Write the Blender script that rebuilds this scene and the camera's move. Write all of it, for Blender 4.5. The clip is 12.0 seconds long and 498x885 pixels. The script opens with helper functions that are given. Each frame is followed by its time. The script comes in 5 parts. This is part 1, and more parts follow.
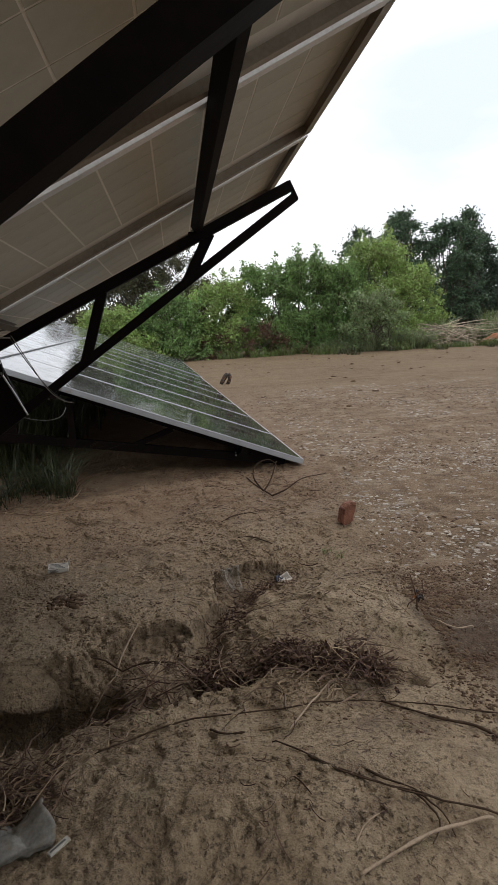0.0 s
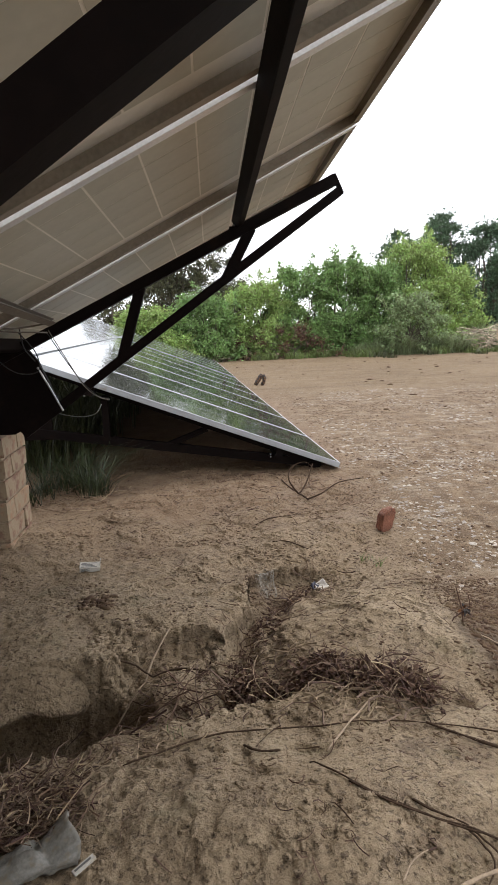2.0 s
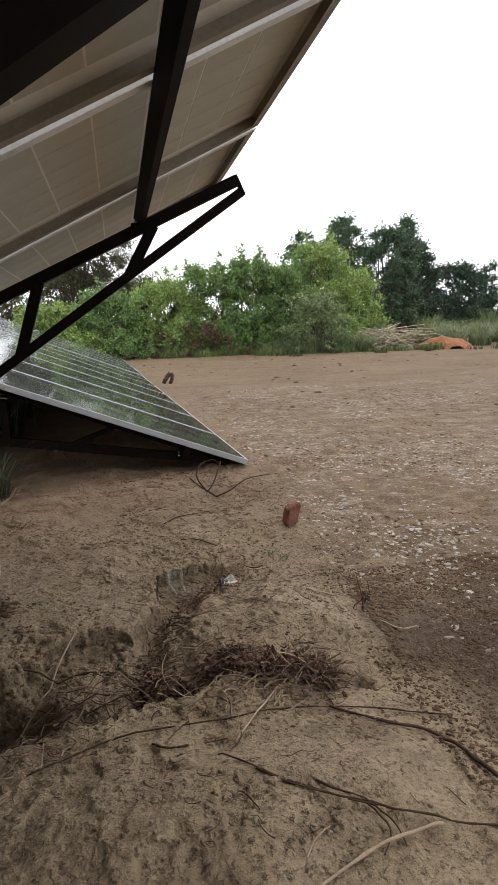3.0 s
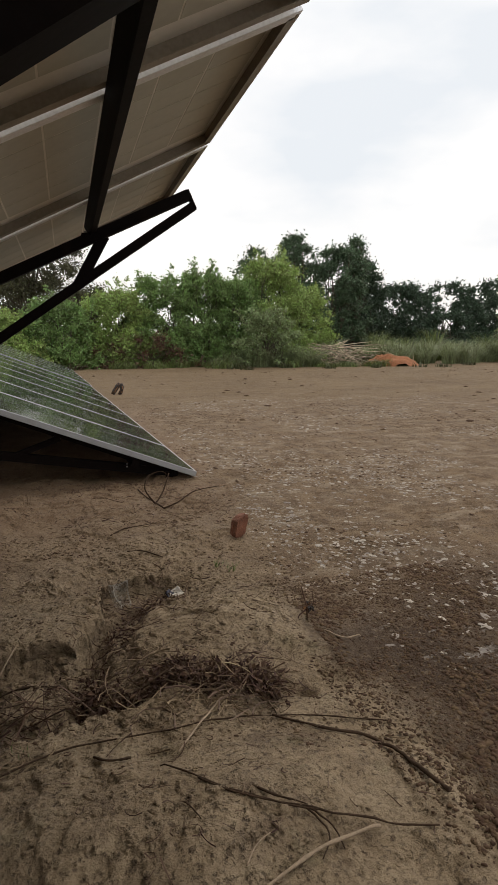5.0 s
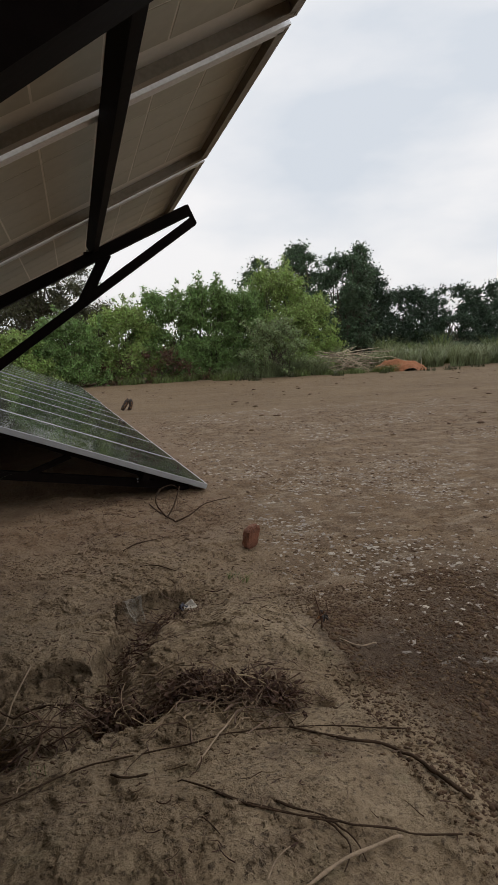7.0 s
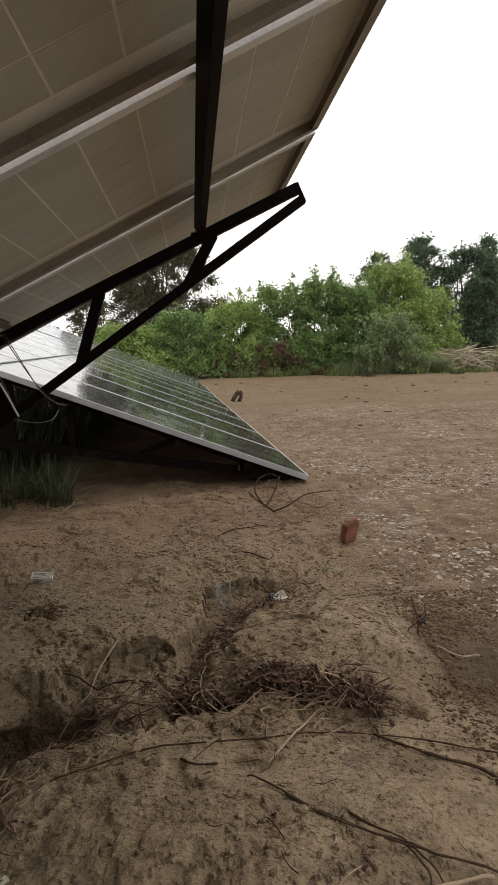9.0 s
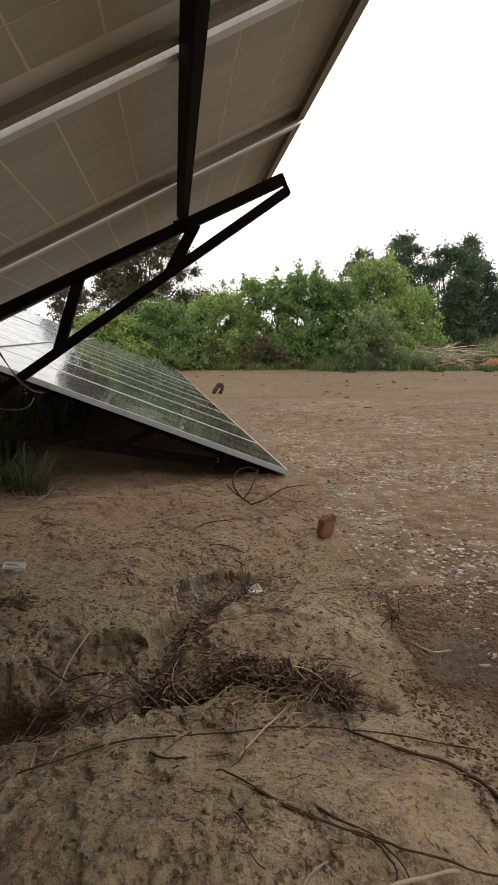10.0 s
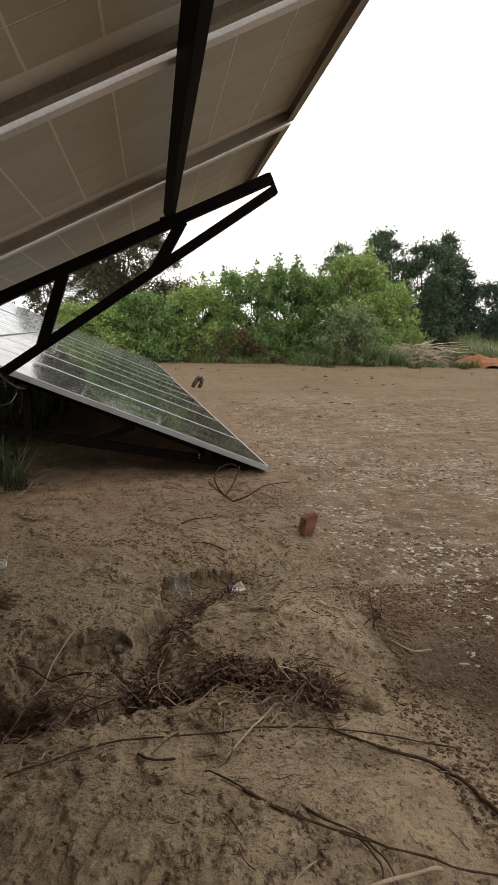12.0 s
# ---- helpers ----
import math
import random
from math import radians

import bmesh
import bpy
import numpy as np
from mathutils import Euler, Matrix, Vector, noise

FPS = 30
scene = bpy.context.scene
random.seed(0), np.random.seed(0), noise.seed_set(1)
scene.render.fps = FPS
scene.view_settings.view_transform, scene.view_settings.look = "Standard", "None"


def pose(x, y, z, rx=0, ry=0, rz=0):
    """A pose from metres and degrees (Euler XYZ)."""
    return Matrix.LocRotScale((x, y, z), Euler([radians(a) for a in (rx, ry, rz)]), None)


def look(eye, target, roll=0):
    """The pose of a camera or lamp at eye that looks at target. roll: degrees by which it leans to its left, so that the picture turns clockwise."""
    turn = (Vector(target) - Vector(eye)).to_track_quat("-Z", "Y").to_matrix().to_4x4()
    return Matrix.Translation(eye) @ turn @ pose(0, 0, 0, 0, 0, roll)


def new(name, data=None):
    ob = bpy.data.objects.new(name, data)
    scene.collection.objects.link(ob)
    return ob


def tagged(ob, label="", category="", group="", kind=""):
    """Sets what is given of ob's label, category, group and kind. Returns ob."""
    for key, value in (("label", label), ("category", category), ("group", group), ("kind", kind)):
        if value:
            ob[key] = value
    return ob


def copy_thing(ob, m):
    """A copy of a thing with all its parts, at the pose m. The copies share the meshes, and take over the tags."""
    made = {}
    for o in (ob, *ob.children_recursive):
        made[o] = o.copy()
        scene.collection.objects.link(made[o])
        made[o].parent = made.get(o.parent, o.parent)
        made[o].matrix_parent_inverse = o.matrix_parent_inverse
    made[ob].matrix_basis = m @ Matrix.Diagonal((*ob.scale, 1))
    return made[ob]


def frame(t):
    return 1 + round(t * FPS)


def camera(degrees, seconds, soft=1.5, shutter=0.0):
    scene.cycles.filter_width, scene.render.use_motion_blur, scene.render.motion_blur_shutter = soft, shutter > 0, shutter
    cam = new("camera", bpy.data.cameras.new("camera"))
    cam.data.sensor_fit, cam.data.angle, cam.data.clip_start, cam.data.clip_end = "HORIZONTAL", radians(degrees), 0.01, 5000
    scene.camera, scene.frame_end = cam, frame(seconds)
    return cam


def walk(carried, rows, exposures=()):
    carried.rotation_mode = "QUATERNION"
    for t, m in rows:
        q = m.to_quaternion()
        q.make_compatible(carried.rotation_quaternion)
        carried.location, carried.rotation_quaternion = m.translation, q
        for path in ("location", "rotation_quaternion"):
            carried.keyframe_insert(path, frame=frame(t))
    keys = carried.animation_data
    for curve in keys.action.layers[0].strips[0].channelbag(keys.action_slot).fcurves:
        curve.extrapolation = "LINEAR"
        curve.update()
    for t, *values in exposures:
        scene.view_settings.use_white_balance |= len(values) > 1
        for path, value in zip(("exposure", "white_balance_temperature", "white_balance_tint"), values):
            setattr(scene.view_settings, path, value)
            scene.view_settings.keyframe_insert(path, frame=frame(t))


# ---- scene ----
cam = camera(45.2, 12.0, soft=1.2)
PATH = [
    (0, (0.111, 0.015, 1.073), (0.356, 1.961, 0.681), -2.6),
    (0.5, (0.114, 0.031, 1.068), (0.227, 1.994, 0.703), -4.4),
    (1, (0.104, 0.09, 1.065), (0.225, 2.06, 0.742), -3.4),
    (1.5, (0.1, 0.098, 1.053), (0.247, 2.057, 0.678), -2.1),
    (2, (0.094, 0.098, 1.054), (0.234, 2.056, 0.672), -1.9),
    (2.5, (0.101, 0.098, 1.056), (0.321, 2.045, 0.656), -1.4),
    (3, (0.109, 0.079, 1.056), (0.544, 1.991, 0.66), -1.2),
    (3.5, (0.113, 0.061, 1.068), (0.652, 1.954, 0.715), -0.6),
    (5.5, (0.111, 0.053, 1.053), (0.709, 1.928, 0.698), 0.4),
    (6, (0.103, 0.054, 1.066), (0.678, 1.945, 0.759), 0.0),
    (6.5, (0.113, 0.054, 1.062), (0.698, 1.938, 0.734), -0.4),
    (7, (0.125, 0.048, 1.055), (0.689, 1.941, 0.736), -2.0),
    (7.5, (0.142, 0.089, 1.012), (0.408, 2.045, 0.687), -6.1),
    (7.7, (0.176, 0.104, 0.997), (0.49, 2.048, 0.645), -7.0),
    (9.3, (0.203, 0.137, 0.994), (0.424, 2.1, 0.676), 0.4),
    (9.5, (0.21, 0.149, 0.987), (0.483, 2.1, 0.638), 0.9),
    (10, (0.204, 0.14, 0.99), (0.471, 2.092, 0.646), 0.5),
    (10.5, (0.197, 0.133, 0.998), (0.466, 2.083, 0.644), 0.9),
    (11, (0.18, 0.137, 1.01), (0.437, 2.091, 0.67), 1.2),
    (11.5, (0.166, 0.143, 1.018), (0.408, 2.099, 0.68), 1.5),
    (12, (0.17, 0.141, 1.019), (0.513, 2.077, 0.652), 1.6),
]
EXPOSURES = [(0, -0.30, 6350, 10), (0.5, -0.14, 6500, 10), (1, 0.3, 6700, 10), (1.5, 0.5, 6350, 10), (2.5, 0.55, 6300, 10), (3, 0.14, 6400, 10), (3.5, -0.42, 6950, 10), (5.5, -0.47, 6850, 10), (6, -0.7, 6650, 10), (7.2, -0.74, 6600, 10), (7.7, -0.68, 6650, 10), (9.3, -0.17, 6950, 10), (12, -0.17, 6950, 10)]
walk(cam, [(t, look(eye, target, roll)) for t, eye, target, roll in PATH], EXPOSURES)

# ---- world, sun, exposure ----
world = bpy.data.worlds.new("overcast_sky")
scene.world = world
world.use_nodes = True
wn, wl = world.node_tree.nodes, world.node_tree.links
wn.clear()
sky = wn.new("ShaderNodeTexSky")
sky.sky_type, sky.sun_disc = "NISHITA", False
sky.sun_elevation, sky.sun_rotation = radians(58), radians(30)
sky.air_density, sky.dust_density = 1.0, 4.0
w_coord = wn.new("ShaderNodeTexCoord")
w_map = wn.new("ShaderNodeMapping")
w_map.inputs["Scale"].default_value = (1.0, 1.0, 2.6)
w_map.inputs["Location"].default_value = (0.35, 0.1, 0.0)
w_noise = wn.new("ShaderNodeTexNoise")
w_noise.inputs["Scale"].default_value, w_noise.inputs["Detail"].default_value = 1.9, 6.0
w_ramp = wn.new("ShaderNodeValToRGB")
w_ramp.color_ramp.elements[0].position, w_ramp.color_ramp.elements[0].color = 0.32, (0.70, 0.76, 0.84, 1)
w_ramp.color_ramp.elements[1].position, w_ramp.color_ramp.elements[1].color = 0.52, (0.97, 0.97, 0.99, 1)
w_mix = wn.new("ShaderNodeMix")
w_mix.data_type = "RGBA"
w_mix.inputs["Factor"].default_value = 0.93
w_scale = wn.new("ShaderNodeVectorMath")
w_scale.operation = "SCALE"
w_scale.inputs["Scale"].default_value = 0.10
w_bg = wn.new("ShaderNodeBackground")
w_bg.inputs["Strength"].default_value = 1.6
w_out = wn.new("ShaderNodeOutputWorld")
wl.new(w_coord.outputs["Generated"], w_map.inputs["Vector"])
wl.new(w_map.outputs["Vector"], w_noise.inputs["Vector"])
wl.new(w_noise.outputs["Fac"], w_ramp.inputs["Fac"])
wl.new(sky.outputs["Color"], w_scale.inputs[0])
wl.new(w_scale.outputs["Vector"], w_mix.inputs["A"])
wl.new(w_ramp.outputs["Color"], w_mix.inputs["B"])
wl.new(w_mix.outputs["Result"], w_bg.inputs["Color"])
wl.new(w_bg.outputs["Background"], w_out.inputs["Surface"])
sun_data = bpy.data.lights.new("sun", "SUN")
sun_data.energy, sun_data.angle, sun_data.color = 1.0, radians(25), (1.0, 0.96, 0.9)
sun = new("sun", sun_data)
sun.matrix_world = look((20, 24, 50), (0, 0, 0))

# ---- materials ----


def material(name, colour, rough=0.8, metal=0.0, vary=0.25, size=8.0, fine=90.0, bump=0.3, depth=0.004, dirt=None, dirt_at=0.6, island=0.0, spec=0.4, coat=0.0, through_light=0.0, each=0.0):
    """A surface with two scales of variation, optional stains, fine relief, and a tone of its own for each piece."""
    m = bpy.data.materials.new(name)
    m.use_nodes = True
    n, l = m.node_tree.nodes, m.node_tree.links
    n.clear()
    out, bsdf = n.new("ShaderNodeOutputMaterial"), n.new("ShaderNodeBsdfPrincipled")
    coord = n.new("ShaderNodeTexCoord")
    big, small = n.new("ShaderNodeTexNoise"), n.new("ShaderNodeTexNoise")
    for node, scale in ((big, size), (small, fine)):
        node.inputs["Scale"].default_value, node.inputs["Detail"].default_value = scale, 6.0
        l.new(coord.outputs["Object"], node.inputs["Vector"])
    value = n.new("ShaderNodeMath")
    value.operation = "ADD"
    l.new(big.outputs["Fac"], value.inputs[0])
    l.new(small.outputs["Fac"], value.inputs[1])
    span = n.new("ShaderNodeMapRange")
    span.inputs["From Min"].default_value, span.inputs["From Max"].default_value = 0.7, 1.3
    span.inputs["To Min"].default_value, span.inputs["To Max"].default_value = 1 - vary, 1 + vary
    l.new(value.outputs["Value"], span.inputs["Value"])
    hsv = n.new("ShaderNodeHueSaturation")
    hsv.inputs["Color"].default_value = (*colour, 1)
    tone = span.outputs["Result"]
    for amount, source in ((island, "island"), (each, "each")):
        if amount:
            info = n.new("ShaderNodeNewGeometry") if source == "island" else n.new("ShaderNodeObjectInfo")
            rand = info.outputs["Random Per Island"] if source == "island" else info.outputs["Random"]
            r = n.new("ShaderNodeMapRange")
            r.inputs["To Min"].default_value, r.inputs["To Max"].default_value = 1 - amount, 1 + amount
            l.new(rand, r.inputs["Value"])
            mul = n.new("ShaderNodeMath")
            mul.operation = "MULTIPLY"
            l.new(tone, mul.inputs[0])
            l.new(r.outputs["Result"], mul.inputs[1])
            tone = mul.outputs["Value"]
            hue = n.new("ShaderNodeMapRange")
            hue.inputs["To Min"].default_value, hue.inputs["To Max"].default_value = 0.5 - 0.05 * amount, 0.5 + 0.03 * amount
            l.new(rand, hue.inputs["Value"])
            l.new(hue.outputs["Result"], hsv.inputs["Hue"])
    l.new(tone, hsv.inputs["Value"])
    colour_out = hsv.outputs["Color"]
    if dirt:
        spots = n.new("ShaderNodeTexNoise")
        spots.inputs["Scale"].default_value, spots.inputs["Detail"].default_value = size * 1.7, 8.0
        l.new(coord.outputs["Object"], spots.inputs["Vector"])
        edge = n.new("ShaderNodeMapRange")
        edge.inputs["From Min"].default_value, edge.inputs["From Max"].default_value = dirt_at - 0.08, dirt_at + 0.08
        l.new(spots.outputs["Fac"], edge.inputs["Value"])
        mix = n.new("ShaderNodeMix")
        mix.data_type = "RGBA"
        mix.inputs["B"].default_value = (*dirt, 1)
        l.new(edge.outputs["Result"], mix.inputs["Factor"])
        l.new(colour_out, mix.inputs["A"])
        colour_out = mix.outputs["Result"]
    l.new(colour_out, bsdf.inputs["Base Color"])
    bsdf.inputs["Roughness"].default_value, bsdf.inputs["Metallic"].default_value = rough, metal
    bsdf.inputs["Specular IOR Level"].default_value, bsdf.inputs["Coat Weight"].default_value = spec, coat
    if bump:
        b = n.new("ShaderNodeBump")
        b.inputs["Strength"].default_value, b.inputs["Distance"].default_value = bump, depth
        l.new(value.outputs["Value"], b.inputs["Height"])
        l.new(b.outputs["Normal"], bsdf.inputs["Normal"])
    if through_light:
        tr = n.new("ShaderNodeBsdfTranslucent")
        l.new(colour_out, tr.inputs["Color"])
        mixed = n.new("ShaderNodeMixShader")
        mixed.inputs["Fac"].default_value = through_light
        l.new(bsdf.outputs["BSDF"], mixed.inputs[1])
        l.new(tr.outputs["BSDF"], mixed.inputs[2])
        l.new(mixed.outputs["Shader"], out.inputs["Surface"])
    else:
        l.new(bsdf.outputs["BSDF"], out.inputs["Surface"])
    return m


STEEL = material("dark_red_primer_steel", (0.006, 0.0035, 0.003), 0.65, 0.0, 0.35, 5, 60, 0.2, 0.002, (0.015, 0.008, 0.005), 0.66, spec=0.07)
# rails at the panel gaps: skylight from the gap lifts this colour
ALU = material("anodised_aluminium", (0.860, 0.870, 0.890), 0.38, 0.55, 0.12, 6, 120, 0.05, 0.001, (0.35, 0.30, 0.24), 0.72)
FAR_ALU = material("weathered_aluminium", (0.370, 0.380, 0.390), 0.45, 0.4, 0.12, 6, 120, 0.05, 0.001, (0.30, 0.26, 0.21), 0.7)
# other overhead rails: the table's shade is put into this brown
SHADED_FRAME = material("frame_with_painted_shade", (0.300, 0.260, 0.205), 0.5, 0.3, 0.2, 6, 90, 0.05, 0.001)
# pale sheet, tan cells: light coming through the gaps is put into the colours
BACKSHEET = material("white_backsheet", (0.840, 0.810, 0.730), 0.5, 0.0, 0.06, 3, 40, 0.03, 0.001)
CELL_BACK = material("cell_behind_backsheet", (0.530, 0.515, 0.430), 0.45, 0.0, 0.07, 3, 30, 0.02, 0.001, each=0.05)
BRICK = material("worn_red_brick", (0.220, 0.128, 0.080), 0.9, 0.0, 0.35, 14, 120, 0.7, 0.006, (0.26, 0.195, 0.125), 0.47, each=0.28)
MORTAR = material("sandy_mortar", (0.22, 0.165, 0.11), 0.95, 0.0, 0.3, 16, 140, 0.8, 0.006)
BRICK_WET = material("wet_broken_brick", (0.185, 0.074, 0.042), 0.75, 0.0, 0.45, 18, 150, 0.7, 0.006)
DRY_STALK = material("dry_straw", (0.205, 0.145, 0.090), 0.85, 0.0, 0.25, 20, 200, 0.2, 0.001, island=0.45)
DEAD_STALK = material("dead_brown_weed", (0.095, 0.054, 0.034), 0.9, 0.0, 0.3, 20, 200, 0.2, 0.001, island=0.5)
BARK = material("brown_bark", (0.056, 0.035, 0.022), 0.95, 0.0, 0.4, 25, 180, 0.7, 0.003, spec=0.15)
CUT_WOOD = material("pale_cut_branch", (0.400, 0.330, 0.240), 0.85, 0.0, 0.25, 12, 90, 0.3, 0.003, island=0.4)
PALE_WOOD = material("pale_dry_stick", (0.290, 0.215, 0.145), 0.85, 0.0, 0.25, 25, 180, 0.5, 0.002)
TRUNK = material("tree_trunk_bark", (0.10, 0.08, 0.06), 0.95, 0.0, 0.4, 6, 40, 0.8, 0.02)
PLASTIC_FILM = material("dusty_clear_plastic", (0.300, 0.280, 0.245), 0.18, 0.0, 0.25, 30, 160, 0.3, 0.003, (0.30, 0.24, 0.17), 0.6, through_light=0.5)
WHITE_CARD = material("dirty_white_card", (0.440, 0.407, 0.352), 0.7, 0.0, 0.15, 40, 200, 0.15, 0.001, (0.34, 0.27, 0.19), 0.66)
GREY_INK = material("faded_grey_print", (0.110, 0.105, 0.100), 0.7, 0.0, 0.15, 40, 200, 0.0)
DARK_INK = material("dark_blue_wrapper", (0.05, 0.05, 0.07), 0.5, 0.0, 0.2, 40, 200, 0.1, 0.001)
CABLE_BLACK = material("black_cable", (0.02, 0.02, 0.02), 0.5, 0.0, 0.2, 20, 100, 0.0)
CABLE_GREY = material("dusty_grey_cable", (0.160, 0.140, 0.115), 0.7, 0.0, 0.2, 20, 100, 0.1, 0.001)
GALV = material("galvanised_rod", (0.45, 0.45, 0.45), 0.45, 0.7, 0.2, 10, 90, 0.1, 0.001)
RED_SOIL = material("orange_red_soil", (0.300, 0.125, 0.060), 0.95, 0.0, 0.3, 2.5, 22, 0.8, 0.05)
CLOD = material("dark_soil_clod", (0.094, 0.060, 0.036), 0.95, 0.0, 0.35, 30, 150, 0.6, 0.003, island=0.3, spec=0.15)
CHALK = material("pale_mineral_flake", (0.290, 0.250, 0.205), 0.75, 0.0, 0.25, 12, 90, 0.3, 0.002, island=0.3)
DEBRIS = material("dark_charred_bark", (0.035, 0.028, 0.024), 0.8, 0.0, 0.4, 20, 90, 0.5, 0.004, (0.30, 0.14, 0.06), 0.60)


def leaf_material(name, colour, island=0.55):
    return material(name, colour, 0.38, 0.0, 0.18, 0.8, 12, 0.0, island=island, through_light=0.3, spec=0.45)


LEAF_FRESH = leaf_material("fresh_green_leaf", (0.280, 0.385, 0.115))
LEAF_MID = leaf_material("mid_green_leaf", (0.190, 0.300, 0.098))
# dark green of the far trees, with some distance haze put into it
LEAF_DARK = leaf_material("dark_green_leaf", (0.078, 0.128, 0.068))
LEAF_OLIVE = leaf_material("olive_needle", (0.092, 0.092, 0.044))
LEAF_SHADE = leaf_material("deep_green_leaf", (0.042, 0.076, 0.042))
BLADE_GREEN = leaf_material("green_grass_blade", (0.135, 0.175, 0.055))
BLADE_GREY = leaf_material("grey_green_blade", (0.215, 0.250, 0.130))
# tuft beside the far table: its shade is put into the blade colour
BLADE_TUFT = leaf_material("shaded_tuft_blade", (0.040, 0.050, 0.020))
BLADE_DARK = leaf_material("dull_green_blade", (0.060, 0.066, 0.026))
LEAF_SHRUB = leaf_material("dull_green_shrub_leaf", (0.250, 0.320, 0.150))
LEAF_RED = leaf_material("dead_red_brown_leaf", (0.120, 0.062, 0.038))


def glass_face():
    """Rain-wet, dusty module glass over dark cells."""
    m = material("wet_dusty_module_glass", (0.034, 0.037, 0.037), 0.10, 0.0, 0.3, 2.2, 30, 0.02, 0.001, spec=0.6, coat=0.3)
    n, l = m.node_tree.nodes, m.node_tree.links
    bsdf = [x for x in n if x.type == "BSDF_PRINCIPLED"][0]
    coord = [x for x in n if x.type == "TEX_COORD"][0]
    dust, edge = n.new("ShaderNodeTexNoise"), n.new("ShaderNodeMapRange")
    dust.inputs["Scale"].default_value, dust.inputs["Detail"].default_value = 5.0, 9.0
    l.new(coord.outputs["Object"], dust.inputs["Vector"])
    l.new(dust.outputs["Fac"], edge.inputs["Value"])
    edge.inputs["From Min"].default_value, edge.inputs["From Max"].default_value = 0.35, 0.75
    edge.inputs["To Min"].default_value, edge.inputs["To Max"].default_value = 0.06, 0.22
    l.new(edge.outputs["Result"], bsdf.inputs["Roughness"])
    return m


GLASS = glass_face()


def ground_material():
    m = bpy.data.materials.new("bare_sandy_soil")
    m.use_nodes = True
    n, l = m.node_tree.nodes, m.node_tree.links
    n.clear()
    out, bsdf = n.new("ShaderNodeOutputMaterial"), n.new("ShaderNodeBsdfPrincipled")
    coord = n.new("ShaderNodeTexCoord")

    def fbm(scale, detail=8.0, stretch=None, rough=0.6):
        node = n.new("ShaderNodeTexNoise")
        node.inputs["Scale"].default_value, node.inputs["Detail"].default_value, node.inputs["Roughness"].default_value = scale, detail, rough
        source = coord.outputs["Object"]
        if stretch:
            mp = n.new("ShaderNodeMapping")
            mp.inputs["Scale"].default_value = stretch
            l.new(source, mp.inputs["Vector"])
            source = mp.outputs["Vector"]
        l.new(source, node.inputs["Vector"])
        return node.outputs["Fac"]

    def ramp(value, low, high, to_low=0.0, to_high=1.0):
        node = n.new("ShaderNodeMapRange")
        for key, v in (("From Min", low), ("From Max", high), ("To Min", to_low), ("To Max", to_high)):
            node.inputs[key].default_value = v
        l.new(value, node.inputs["Value"])
        return node.outputs["Result"]

    def calc(op, a, b):
        node = n.new("ShaderNodeMath")
        node.operation = op
        for i, v in enumerate((a, b)):
            if isinstance(v, (int, float)):
                node.inputs[i].default_value = v
            else:
                l.new(v, node.inputs[i])
        return node.outputs["Value"]

    def blend(factor, a, b):
        node = n.new("ShaderNodeMix")
        node.data_type = "RGBA"
        l.new(factor, node.inputs["Factor"])
        for key, v in (("A", a), ("B", b)):
            if isinstance(v, tuple):
                node.inputs[key].default_value = (*v, 1)
            else:
                l.new(v, node.inputs[key])
        return node.outputs["Result"]

    sep = n.new("ShaderNodeSeparateXYZ")
    l.new(coord.outputs["Object"], sep.inputs["Vector"])
    X, Y = sep.outputs["X"], sep.outputs["Y"]
    wob = ramp(fbm(1.3), 0.3, 0.7, -0.35, 0.35)
    sand = blend(ramp(fbm(5.0), 0.35, 0.65), (0.256, 0.187, 0.116), (0.342, 0.258, 0.165))
    sand = blend(ramp(fbm(64.0, 9.0, None, 0.7), 0.50, 0.66, 0.0, 0.8), sand, (0.129, 0.088, 0.052))
    sand = blend(ramp(fbm(2.3, 12.0, None, 0.72), 0.52, 0.64, 0.0, 0.70), sand, (0.125, 0.082, 0.052))
    sand = blend(ramp(fbm(3.1, 12.0, (1.0, 1.3, 1.0), 0.7), 0.57, 0.68, 0.0, 0.55), sand, (0.195, 0.172, 0.095))
    # reddish powdery soil beyond the gully
    rust = blend(ramp(fbm(7.0), 0.35, 0.65), (0.158, 0.100, 0.058), (0.212, 0.144, 0.088))
    soil = blend(ramp(calc("ADD", Y, wob), 2.2, 3.6), sand, rust)
    # trampled, greyer gravelly ground in the open
    grit = blend(ramp(fbm(9.0, stretch=(1.0, 0.6, 1.0)), 0.38, 0.62), (0.122, 0.077, 0.042), (0.196, 0.132, 0.077))
    pale = ramp(fbm(6.5, 10.0, (0.5, 1.1, 1.0), 0.7), 0.53, 0.60)
    grit = blend(calc("MULTIPLY", pale, 0.6), grit, (0.295, 0.232, 0.164))
    across = calc("ADD", calc("SUBTRACT", X, calc("MULTIPLY", calc("SUBTRACT", Y, 2.0), 0.02)), calc("MULTIPLY", wob, 0.5))
    open_ground = ramp(across, 0.92, 1.22)
    soil = blend(open_ground, soil, grit)
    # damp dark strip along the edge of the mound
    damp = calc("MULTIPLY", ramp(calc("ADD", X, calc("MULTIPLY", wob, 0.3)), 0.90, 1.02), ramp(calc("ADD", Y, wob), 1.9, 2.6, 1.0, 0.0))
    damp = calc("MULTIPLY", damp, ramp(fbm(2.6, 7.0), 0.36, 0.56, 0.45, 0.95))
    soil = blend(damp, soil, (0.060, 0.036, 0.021))
